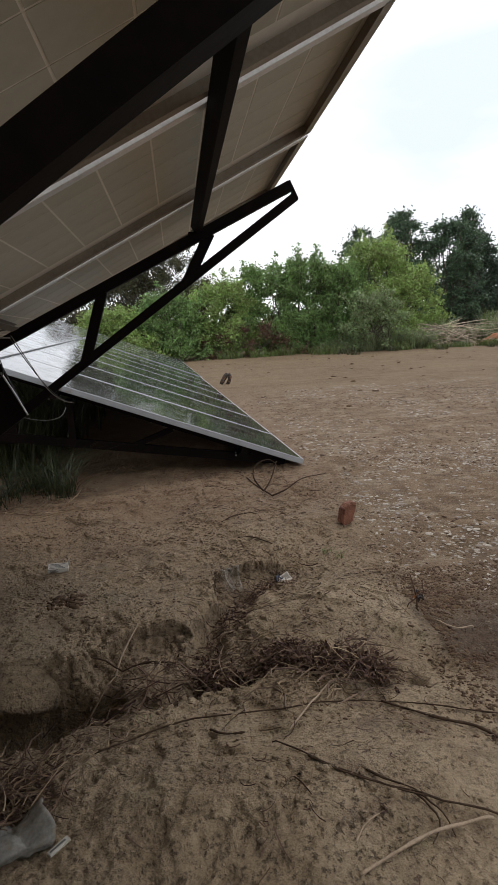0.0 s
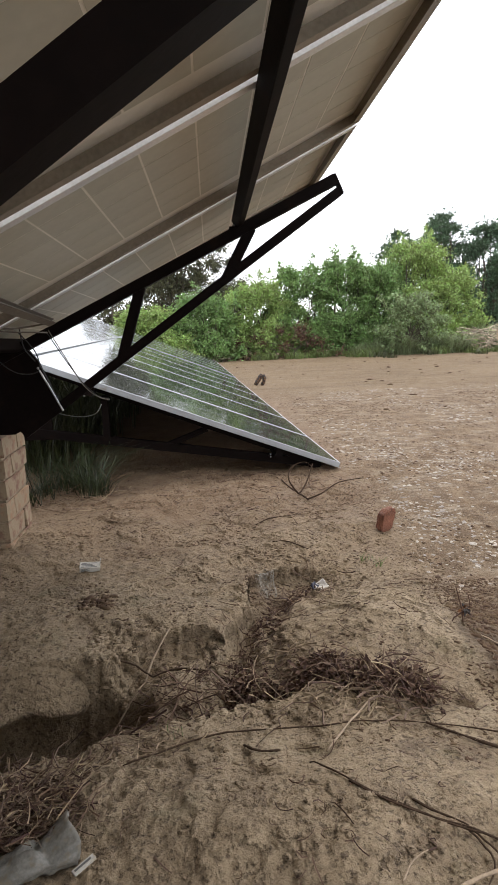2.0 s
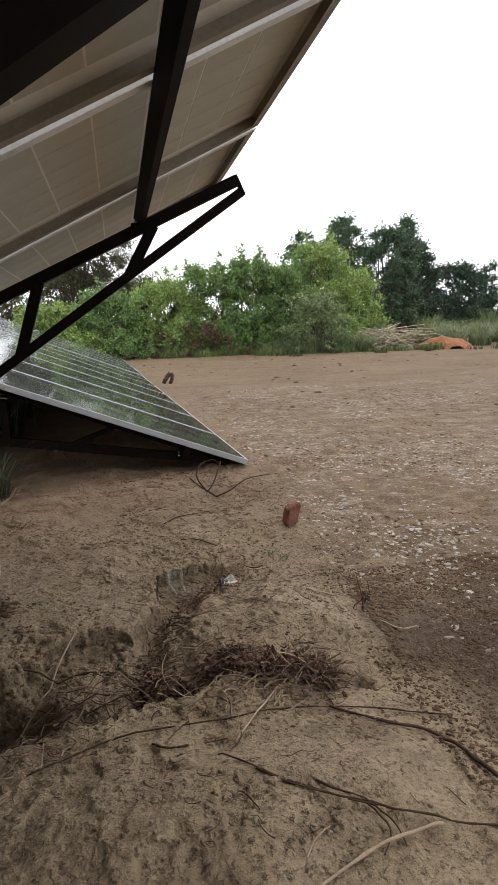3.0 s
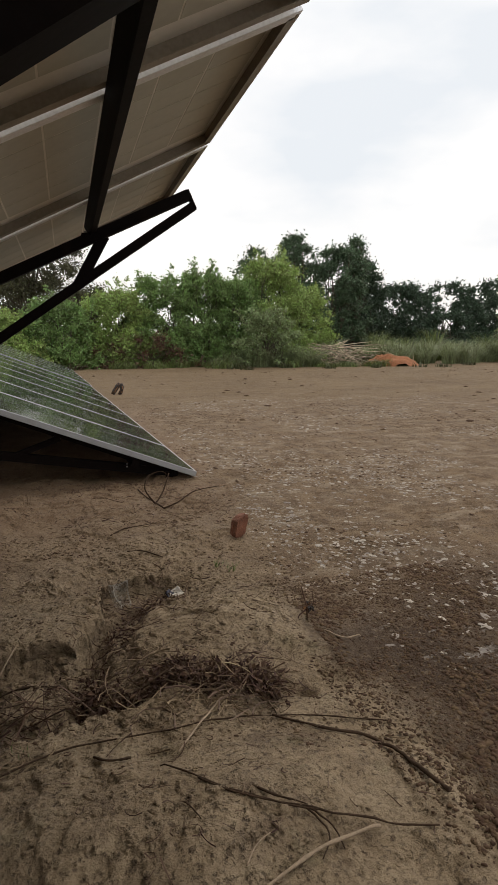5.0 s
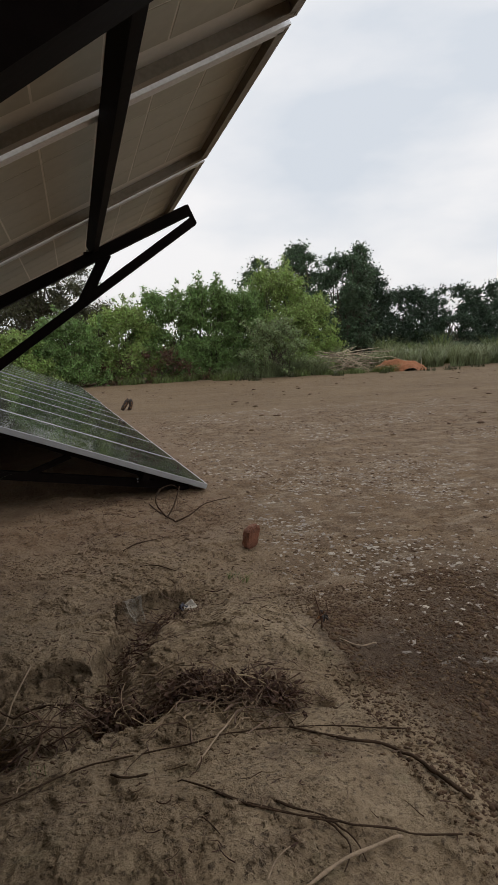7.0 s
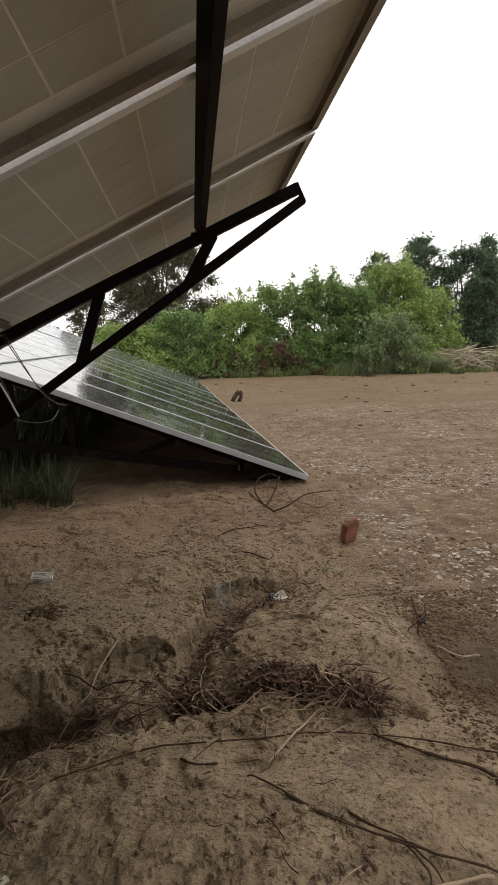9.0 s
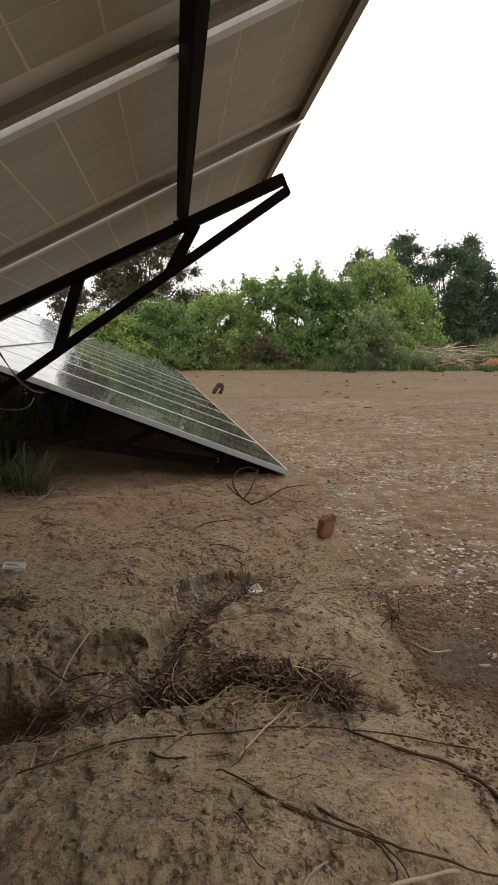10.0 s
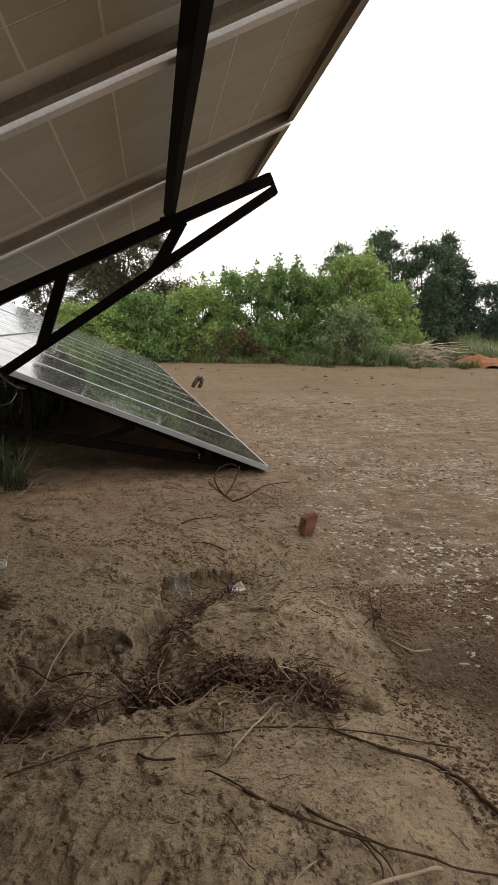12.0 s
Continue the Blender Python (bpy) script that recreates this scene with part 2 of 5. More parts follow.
    # pale salt crust dried on the damp soil
    crust = calc("MULTIPLY", calc("MULTIPLY", ramp(X, 1.16, 1.34), ramp(X, 1.75, 2.15, 1.0, 0.0)), ramp(calc("ABSOLUTE", calc("SUBTRACT", calc("ADD", Y, calc("MULTIPLY", X, 0.33)), 2.24), 0.0), 0.10, 0.24, 1.0, 0.0))
    crust = calc("MULTIPLY", crust, ramp(fbm(9.0, 8.0, (0.55, 1.2, 1.0), 0.6), 0.53, 0.58))
    soil = blend(calc("MULTIPLY", crust, 0.85), soil, (0.300, 0.270, 0.240))
    # smooth red-brown field farther off
    field = blend(ramp(fbm(0.8, stretch=(0.5, 1.5, 1.0)), 0.35, 0.65), (0.138, 0.090, 0.047), (0.188, 0.128, 0.071))
    field = blend(ramp(fbm(3.0, stretch=(0.35, 1.6, 1.0)), 0.56, 0.66, 0.0, 0.5), field, (0.232, 0.165, 0.100))
    soil = blend(ramp(calc("ADD", Y, calc("MULTIPLY", wob, 3.0)), 8.2, 10.2), soil, field)
    soil = blend(ramp(fbm(13.0, 12.0, None, 0.78), 0.54, 0.64, 0.0, 0.35), soil, (0.095, 0.062, 0.040))
    # specks of grit and crumbs; the dark ones also paint in pit shade
    soil = blend(ramp(fbm(70.0, 6.0), 0.56, 0.66, 0.0, 0.8), soil, (0.074, 0.049, 0.030))
    soil = blend(ramp(fbm(60.0, 5.0), 0.60, 0.72, 0.0, 0.5), soil, (0.327, 0.254, 0.170))
    # small pits: sunk in the bump, their inner shade painted dark
    shaded_pits = calc("MULTIPLY", ramp(fbm(58.0, 3.0), 0.585, 0.635), ramp(fbm(3.4, 4.0), 0.36, 0.60, 0.15, 1.0))
    soil = blend(calc("MULTIPLY", shaded_pits, 0.62), soil, (0.062, 0.040, 0.026))
    # clods: raised in the bump, their lit tops painted paler
    clods = calc("MULTIPLY", ramp(fbm(47.0, 3.0), 0.56, 0.62), ramp(fbm(2.9, 4.0), 0.40, 0.62))
    soil = blend(calc("MULTIPLY", clods, 0.30), soil, (0.345, 0.262, 0.172))
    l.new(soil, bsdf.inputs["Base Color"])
    l.new(ramp(fbm(4.0), 0.4, 0.7, 0.95, 0.72), bsdf.inputs["Roughness"])
    bsdf.inputs["Specular IOR Level"].default_value = 0.3
    height = calc("ADD", calc("MULTIPLY", fbm(62.0, 9.0, None, 0.68), 1.0), calc("MULTIPLY", fbm(190.0, 5.0), 0.35))
    height = calc("ADD", calc("SUBTRACT", height, calc("MULTIPLY", shaded_pits, 0.55)), calc("MULTIPLY", clods, 0.40))
    bump = n.new("ShaderNodeBump")
    bump.inputs["Strength"].default_value, bump.inputs["Distance"].default_value = 0.9, 0.014
    l.new(height, bump.inputs["Height"])
    l.new(bump.outputs["Normal"], bsdf.inputs["Normal"])
    l.new(bsdf.outputs["BSDF"], out.inputs["Surface"])
    return m


SOIL = ground_material()

# ---- mesh helpers ----


def mesh_of(name, verts, faces, mat, smooth=False):
    me = bpy.data.meshes.new(name)
    me.from_pydata([tuple(v) for v in verts], [], faces)
    me.materials.append(mat)
    if smooth:
        me.polygons.foreach_set("use_smooth", [True] * len(me.polygons))
    me.update()
    return me


def mesh_tris(name, verts, faces, mat, smooth=False):
    """A large mesh from arrays of points and of faces with one number of corners."""
    verts, faces = np.asarray(verts, np.float32), np.asarray(faces, np.int32)
    me = bpy.data.meshes.new(name)
    k = faces.shape[1]
    me.vertices.add(len(verts))
    me.vertices.foreach_set("co", verts.ravel())
    me.loops.add(faces.size)
    me.loops.foreach_set("vertex_index", faces.ravel())
    me.polygons.add(len(faces))
    me.polygons.foreach_set("loop_start", np.arange(0, faces.size, k, dtype=np.int32))
    me.polygons.foreach_set("use_smooth", np.full(len(faces), smooth))
    me.materials.append(mat)
    me.update(calc_edges=True)
    return me


def part(name, bm, mat, parent=None, label="", smooth=False):
    me = bpy.data.meshes.new(name)
    bm.to_mesh(me)
    bm.free()
    me.materials.append(mat)
    if smooth:
        me.polygons.foreach_set("use_smooth", [True] * len(me.polygons))
    ob = new(name, me)
    if parent:
        ob.parent = parent
    return tagged(ob, label)


def child(name, me, parent, label="", m=None):
    ob = new(name, me)
    ob.parent = parent
    if m is not None:
        ob.matrix_basis = m
    return tagged(ob, label)


def box(bm, x0, x1, y0, y1, z0, z1, bevel=0.0):
    made = bmesh.ops.create_cube(bm, size=1.0, matrix=Matrix.Translation(((x0 + x1) / 2, (y0 + y1) / 2, (z0 + z1) / 2)) @ Matrix.Diagonal((x1 - x0, y1 - y0, z1 - z0, 1)))
    if bevel:
        edges = list({e for v in made["verts"] for e in v.link_edges})
        bmesh.ops.bevel(bm, geom=edges, offset=bevel, segments=1, affect="EDGES")
    return bm


def tube_data(points, radii, sides=6):
    """Points and faces of a round bar that bends along the points."""
    pts = [Vector(p) for p in points]
    if isinstance(radii, (int, float)):
        radii = [radii] * len(pts)
    verts, faces = [], []
    ref = Vector((0.31, 0.17, 0.93))
    for i, p in enumerate(pts):
        way = (pts[min(i + 1, len(pts) - 1)] - pts[max(i - 1, 0)]).normalized()
        a = way.cross(ref)
        a = a.normalized() if a.length > 1e-3 else way.orthogonal().normalized()
        b = way.cross(a)
        for k in range(sides):
            t = 2 * math.pi * k / sides
            verts.append(p + (a * math.cos(t) + b * math.sin(t)) * radii[i])
    for i in range(len(pts) - 1):
        for k in range(sides):
            k2 = (k + 1) % sides
            faces.append((i * sides + k, i * sides + k2, (i + 1) * sides + k2, (i + 1) * sides + k))
    faces.append(tuple(range(sides))[::-1])
    faces.append(tuple(range((len(pts) - 1) * sides, len(pts) * sides)))
    return verts, faces


def joined(pieces):
    verts, faces = [], []
    for v, f in pieces:
        k = len(verts)
        verts.extend(v)
        faces.extend(tuple(i + k for i in g) for g in f)
    return verts, faces


def bar(bm, a, b, width, height, up=(0, 0, 1), wall=0.0):
    """A straight bar from a to b; with a wall it is an open C channel."""
    a, b = Vector(a), Vector(b)
    way = (b - a).normalized()
    side = way.cross(Vector(up)).normalized()
    top = side.cross(way)
    w, h = width / 2, height / 2
    if wall:
        outline = ((-w, -h), (w, -h), (w, -h + wall), (-w + wall, -h + wall), (-w + wall, h - wall), (w, h - wall), (w, h), (-w, h))
    else:
        c = min(w, h) * 0.12
        outline = ((-w + c, -h), (w - c, -h), (w, -h + c), (w, h - c), (w - c, h), (-w + c, h), (-w, h - c), (-w, -h + c))
    ends = [[bm.verts.new(p + side * u + top * v) for u, v in outline] for p in (a, b)]
    n = len(outline)
    for k in range(n):
        bm.faces.new((ends[0][k], ends[0][(k + 1) % n], ends[1][(k + 1) % n], ends[1][k]))
    bm.faces.new(ends[0][::-1])
    bm.faces.new(ends[1])
    bmesh.ops.recalc_face_normals(bm, faces=bm.faces)
    return bm


# ---- ground ----


def lattice(ix, iy, seed):
    h = np.sin(ix * 127.1 + iy * 311.7 + seed * 74.7) * 43758.5453
    return h - np.floor(h)


def soft_noise(x, y, seed=0):
    ix, iy = np.floor(x), np.floor(y)
    fx, fy = x - ix, y - iy
    fx, fy = fx * fx * (3 - 2 * fx), fy * fy * (3 - 2 * fy)
    a, b = lattice(ix, iy, seed), lattice(ix + 1, iy, seed)
    c, d = lattice(ix, iy + 1, seed), lattice(ix + 1, iy + 1, seed)
    return (a + (b - a) * fx + (c - a) * fy + (a - b - c + d) * fx * fy) * 2 - 1


def fractal(x, y, octaves=4, seed=0):
    total, amp = 0 * x, 0.5
    for k in range(octaves):
        total = total + amp * soft_noise(x * 2**k + 13.1 * k, y * 2**k + 7.7 * k, seed + k)
        amp *= 0.5
    return total


def along(x, y, line):
    """Distance to a bent line, and how far along it (0 to 1)."""
    best, where = np.full(np.shape(x), 1e9), np.zeros(np.shape(x))
    for k in range(len(line) - 1):
        (ax, ay), (bx, by) = line[k], line[k + 1]
        t = np.clip(((x - ax) * (bx - ax) + (y - ay) * (by - ay)) / ((bx - ax) ** 2 + (by - ay) ** 2), 0, 1)
        d = np.hypot(x - ax - t * (bx - ax), y - ay - t * (by - ay))
        where = np.where(d < best, (k + t) / (len(line) - 1), where)
        best = np.minimum(best, d)
    return best, where


def smooth(v, a, b):
    t = np.clip((v - a) / (b - a), 0, 1)
    return t * t * (3 - 2 * t)


GULLY = [(0.20, 1.74), (0.20, 2.00), (0.33, 2.28), (0.46, 2.46), (0.62, 2.60), (0.80, 2.86)]
# edge of the raised crust beyond the gully, and the crusted lip on this side of it
SCARP_X = (-1.0, -0.55, -0.25, -0.18, -0.08, 0.12, 0.16, 0.23, 0.25, 0.40, 0.67, 0.80)
SCARP_Y = (1.88, 1.86, 1.92, 1.99, 2.09, 2.07, 2.18, 2.32, 2.52, 2.60, 2.66, 2.85)
LIP_X = (-0.60, -0.45, -0.33, -0.20, -0.06, 0.06, 0.10, 0.14, 0.25, 0.33, 0.50)
LIP_Y = (1.40, 1.42, 1.50, 1.53, 1.515, 1.53, 1.57, 1.60, 1.61, 1.66, 1.72)
PIT = [(-1.00, 1.64), (-0.50, 1.70), (-0.28, 1.70)]


def hill(x, y, cx, cy, rx, ry, h):
    return h * np.exp(-(((x - cx) / rx) ** 2 + ((y - cy) / ry) ** 2))


def scarp_edge(x, y):
    return np.interp(x, SCARP_X, SCARP_Y) + 0.11 * fractal(x * 7, y * 7, 5, 41) + 0.02 * soft_noise(x * 34, y * 34, 43)


def overhang(x, y):
    """How far the crust leans out over the foot of the scarp."""
    below = scarp_edge(x, y) - y
    lean = 0.026 * np.clip(1 - np.abs(below + 0.006) / 0.034, 0, 1) * (below < 0.0045)
    foot = 0.012 * np.clip(1 - np.abs(below - 0.016) / 0.020, 0, 1) * (below >= 0.0045)
    return (foot - lean) * smooth(x, -0.30, -0.15) * (1 - smooth(x, 0.45, 0.66)) * (0.4 + 0.9 * np.abs(soft_noise(x * 12, y * 12, 77)))


def height(x, y):
    x, y = np.asarray(x, float), np.asarray(y, float)
    wx, wy = x + 0.05 * fractal(x * 5, y * 5, 3, 5), y + 0.05 * fractal(x * 5, y * 5, 3, 9)
    near = 1 - smooth(np.hypot(x - 0.3, y - 1.8), 2.5, 6.0)
    z = 0.03 * fractal(x * 0.5, y * 0.5, 4, 1) * smooth(np.hypot(x, y - 2), 2.5, 8)
    flatter = 1 - 0.75 * smooth(x, 0.85, 1.15)
    z = z + near * flatter * (0.030 * fractal(x * 3.2, y * 3.2, 3, 2) + 0.010 * fractal(x * 9, y * 9, 3, 3))
    # crusty ledges, and crumbs between them
    ledge = fractal(wx * 3.1, wy * 3.1, 5, 21)
    z = z + near * flatter * 0.012 * (smooth(ledge, -0.01, 0.02) + smooth(ledge, 0.22, 0.25) - 1)
    crumb = fractal(x * 42, y * 42, 3, 31)
    patch = smooth(fractal(x * 2.6, y * 2.6, 3, 37), -0.10, 0.22)
    z = z + near * patch * (0.0042 * smooth(fractal(x * 26, y * 26, 3, 38), 0.14, 0.22) - 0.005 * smooth(fractal(x * 32, y * 32, 3, 39), 0.24, 0.34))
    z = z + near * (0.0075 * np.maximum(crumb, 0) + 0.0030 * fractal(x * 70, y * 70, 2, 35)) * (0.4 + smooth(fractal(x * 2.2, y * 2.2, 3, 33), -0.2, 0.35))
    # the mound in front, the mound past the debris, soil banked up at the pillar
    z = z + hill(x, y, 0.28, 1.18, 0.50, 0.26, 0.075) + hill(x, y, 0.66, 1.98, 0.25, 0.17, 0.085)
    z = z + hill(x, y, 0.46, 1.76, 0.22, 0.10, 0.030) + hill(x, y, -0.9, 2.95, 0.4, 0.4, 0.05)
    # trampled ground lies a little lower past the mound
    z = z - 0.040 * smooth(wx, 0.90, 1.20) * (1 - smooth(y, 1.9, 3.6))
    # the raised crust beyond the gully ends in a ragged scarp, with a shelf that slopes away below it
    rag = fractal(x * 7, y * 7, 5, 41)
    below = scarp_edge(x, y) - y
    fall = smooth(below, 0.0, 0.009) * 0.72 + 0.28 * smooth(below, 0.035 + 0.05 * rag, 0.055 + 0.05 * rag)
    deep = 0.070 + 0.030 * (1 - smooth(x, -0.30, -0.12))
    reach = (1 - smooth(below, 0.16, 0.50)) * (1 - smooth(x, 0.50, 0.80)) * smooth(x, -1.4, -0.9)
    z = z - deep * fall * reach
    # small broken ledges on the shelf
    chip = fractal(wx * 8, wy * 8, 4, 45)
    z = z + 0.020 * (smooth(chip, 0.04, 0.07) - 0.5) * smooth(below, 0.03, 0.10) * reach * smooth(x, -0.5, -0.2)
    # the trench under the crusted lip on this side
    lip = np.interp(x, LIP_X, LIP_Y) + 0.06 * fractal(x * 9, y * 9, 4, 47)
    past = y - lip
    z = z - 0.085 * smooth(past, 0.0, 0.010) * (1 - smooth(past, 0.03, 0.30)) * (1 - smooth(x, 0.26, 0.46)) * smooth(x, -0.65, -0.40)
    d, t = along(wx, wy, GULLY)
    wide = 0.12 + 0.03 * np.sin(t * 9) - 0.04 * t
    z = z - (0.050 - 0.030 * t) * (1 - smooth(d, wide * 0.5, wide * 1.1))
    d, t = along(wx, wy, PIT)
    z = z - (0.46 - 0.22 * t) * (1 - smooth(d, 0.15, 0.20))
    # small hollow on the near slope
    z = z - 0.035 * (1 - smooth(np.hypot((wx - 0.79), (wy - 1.58) * 1.4), 0.015, 0.05))
    return z


def spaced(a, b, step, grow, reach):
    mid = list(np.arange(a, b, step))
    lo, hi, s = [a], [b], step
    while hi[-1] < reach:
        s *= grow
        hi.append(hi[-1] + s)
        lo.append(lo[-1] - s)
    return np.array(lo[:0:-1] + mid + hi)


gx, gy = spaced(-1.1, 1.4, 0.0066, 1.075, 320), spaced(0.9, 4.6, 0.0074, 1.075, 320)
GX, GY = np.meshgrid(gx, gy)
GZ = height(GX, GY)
nx, ny = len(gx), len(gy)
ids = np.arange(nx * ny).reshape(ny, nx)
quads = np.stack([ids[:-1, :-1], ids[:-1, 1:], ids[1:, 1:], ids[1:, :-1]], -1).reshape(-1, 4)
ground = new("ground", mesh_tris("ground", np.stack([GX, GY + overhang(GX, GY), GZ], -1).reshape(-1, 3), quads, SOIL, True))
tagged(ground, "bare sandy brown soil with an eroded gully and pale flecks", "ground", kind="structure")


def gz(x, y):
    return float(height(x, y))


# ---- solar tables ----
CELL = 0.158


def solar_panel(length, width, cells_below, group, frame_mat):
    """A framed module: x down its length, y across it, the glass at z = 0."""
    thing = new("solar_panel")
    rail, deep = 0.013, 0.040
    for x0, x1, y0, y1 in ((0, length, 0, rail), (0, length, width - rail, width), (0, rail, rail, width - rail), (length - rail, length, rail, width - rail)):
        bm = box(bmesh.new(), x0, x1, y0, y1, -deep, 0.0, 0.0012)
        # the foot of the rail turns inwards
        if x1 - x0 > 1:
            inner = (y1 - 0.002, y1 + 0.020) if y0 == 0 else (y0 - 0.020, y0 + 0.002)
            box(bm, x0 + 0.015, x1 - 0.015, *inner, -deep, -deep + 0.002)
        else:
            inner = (x1 - 0.002, x1 + 0.020) if x0 == 0 else (x0 - 0.020, x0 + 0.002)
            box(bm, *inner, y0 + 0.01, y1 - 0.01, -deep, -deep + 0.002)
        # overhead, the rail at each gap is coloured as lit, the rest as shaded
        part("frame_rail", bm, ALU if y0 == 0 and x1 - x0 > 1 and frame_mat == SHADED_FRAME else frame_mat, thing)
    part("glass", box(bmesh.new(), rail, length - rail, rail, width - rail, -0.004, -0.0012), GLASS, thing, "dark rain-wet glass")
    part("backsheet", box(bmesh.new(), rail, length - rail, rail, width - rail, -0.0062, -0.0042), BACKSHEET, thing, "off-white backsheet")
    if cells_below:
        nx_, ny_ = int((length - 0.03) / CELL), int((width - 0.03) / CELL)
        mx, my = (length - nx_ * CELL) / 2, (width - ny_ * CELL) / 2
        half = CELL / 2 - 0.0030
        bm = box(bmesh.new(), -half, half, -half, half, -0.0004, 0.0004)
        me = bpy.data.meshes.new("cell")
        bm.to_mesh(me)
        bm.free()
        me.materials.append(CELL_BACK)
        for i in range(nx_):
            for j in range(ny_):
                child("cell", me, thing, "", Matrix.Translation((mx + (i + 0.5) * CELL, my + (j + 0.5) * CELL, -0.0068)))
        bm = box(bmesh.new(), 0.10, 0.21, width / 2 - 0.06, width / 2 + 0.06, -0.030, -0.0066, 0.004)
        part("junction_box", bm, CABLE_BLACK, thing, "black plastic junction box")
    tagged(thing, "framed solar panel with a pale underside and wet glass", "solar panel", group)
    return thing


def table_frame(corner, slope_x, slope_z, drop):
    """The frame of a tilted table at its open edge: x runs along the slope to that edge, y along the row."""
    s = Vector((slope_x, 0, slope_z)).normalized()
    r = Vector((0, 1, drop)).normalized()
    n = s.cross(r)
    r = n.cross(s)
    m = Matrix((s, r, n)).transposed().to_4x4()
    m.translation = corner
    return m


# the table overhead: its raised edge is at x = 0.70, the far end at y = 3.05
NEAR = table_frame((0.70, 2.5, 1.825), 1, 0.508, -0.030)
STEP = 1.0
LONG = 1.955
first = solar_panel(LONG, 0.966, True, "panels of the table overhead", SHADED_FRAME)
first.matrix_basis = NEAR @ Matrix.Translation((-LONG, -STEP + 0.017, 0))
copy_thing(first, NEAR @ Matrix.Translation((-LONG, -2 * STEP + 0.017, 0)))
half = solar_panel(LONG, 0.966, True, "panels of the table overhead", SHADED_FRAME)
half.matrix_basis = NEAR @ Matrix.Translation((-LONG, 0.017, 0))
# unseen panels behind and below, added to complete the table and shade the soil
plain = solar_panel(LONG, 0.966, False, "panels of the table overhead", SHADED_FRAME)
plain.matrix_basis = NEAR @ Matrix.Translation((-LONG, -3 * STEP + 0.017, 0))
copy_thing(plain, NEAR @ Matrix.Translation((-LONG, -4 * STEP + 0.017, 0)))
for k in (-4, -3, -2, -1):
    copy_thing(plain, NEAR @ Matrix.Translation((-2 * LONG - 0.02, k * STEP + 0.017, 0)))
half_low = solar_panel(LONG, 0.966, False, "panels of the table overhead", SHADED_FRAME)
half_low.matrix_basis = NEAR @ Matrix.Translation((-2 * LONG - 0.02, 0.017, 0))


def truss(group, deep):
    """Rafter of a table: two channels that meet at the raised tip, with struts; x, z in its plane, y across it."""
    thing = new("truss_rafter")
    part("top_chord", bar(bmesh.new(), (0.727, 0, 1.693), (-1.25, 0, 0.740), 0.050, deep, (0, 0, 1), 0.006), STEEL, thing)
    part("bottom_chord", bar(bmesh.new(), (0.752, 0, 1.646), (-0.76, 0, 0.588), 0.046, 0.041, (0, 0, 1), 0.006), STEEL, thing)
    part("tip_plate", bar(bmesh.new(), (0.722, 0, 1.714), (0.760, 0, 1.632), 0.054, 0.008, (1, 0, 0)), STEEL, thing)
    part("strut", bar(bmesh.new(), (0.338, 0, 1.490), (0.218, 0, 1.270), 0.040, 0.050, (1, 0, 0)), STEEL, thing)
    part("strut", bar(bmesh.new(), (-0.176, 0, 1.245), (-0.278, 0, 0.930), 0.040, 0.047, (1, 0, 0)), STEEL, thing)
    bm = bmesh.new()
    outline = ((-1.22, 0.590), (-0.80, 0.590), (-0.575, 0.700), (-0.665, 0.930), (-0.72, 1.00), (-1.22, 0.76))
    sheets = [[bm.verts.new((x, y, z)) for x, z in outline] for y in (-0.012, 0.012)]
    bm.faces.new(sheets[0])
    bm.faces.new(sheets[1][::-1])
    for k in range(len(outline)):
        j = (k + 1) % len(outline)
        bm.faces.new((sheets[0][j], sheets[0][k], sheets[1][k], sheets[1][j]))
    bmesh.ops.recalc_face_normals(bm, faces=bm.faces)
    part("gusset_plate", bm, STEEL, thing, "black steel gusset plate")
    return tagged(thing, "black steel truss rafter with welded struts", "rafter", group)


truss("rafters of the table overhead", 0.048).matrix_basis = pose(0, 2.95, 0)
truss("rafters of the table overhead", 0.080).matrix_basis = pose(0, 0.55, 0.085)


def beam(name, a, b, w, h, label, category, group="", wall=0.0, up=(0, 0, 1)):
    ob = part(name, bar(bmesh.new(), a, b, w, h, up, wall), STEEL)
    return tagged(ob, label, category, group)


def purlin_fixings(purlin, points, up):
    """A steel cleat with a bolt where the purlin crosses a rafter."""
    for p in points:
        cleat = part("cleat", bar(bmesh.new(), p + Vector((-0.055, 0, 0.0)), p + Vector((-0.012, 0, 0.0)), 0.045, 0.006, up), STEEL, purlin)
        v, f = tube_data([p + Vector((-0.036, 0, -0.016)), p + Vector((-0.036, 0, 0.014))], 0.0065, 6)
        child("bolt", mesh_of("bolt", v, f, GALV), cleat)


def on_near(s, y, below):
    return NEAR @ Vector((-s, y - 2.5, -below))


near_up = NEAR.to_3x3() @ Vector((0, 0, 1))
for s in (0.512, 1.66):
    purlin = beam("purlin", on_near(s, -1.6, 0.069), on_near(s, 3.02, 0.069), 0.030, 0.056, "black steel purlin under the panels", "purlin", "purlins of the table overhead", up=near_up)
    purlin_fixings(purlin, [on_near(s, y, 0.10) for y in (0.55, 2.95)], near_up)
centre = beam("torque_beam", (-1.02, -1.6, 0.86), (-1.02, 3.12, 0.715), 0.20, 0.25, "black square steel beam lying on the brick pillar", "beam")

channel = part("cable_channel", bar(bmesh.new(), (-0.495, 1.88, 1.146), (-0.575, 2.90, 1.098), 0.034, 0.022, near_up, 0.003), CABLE_GREY)
tagged(channel, "dusty grey steel channel that carries cables under the panels", "cable channel")

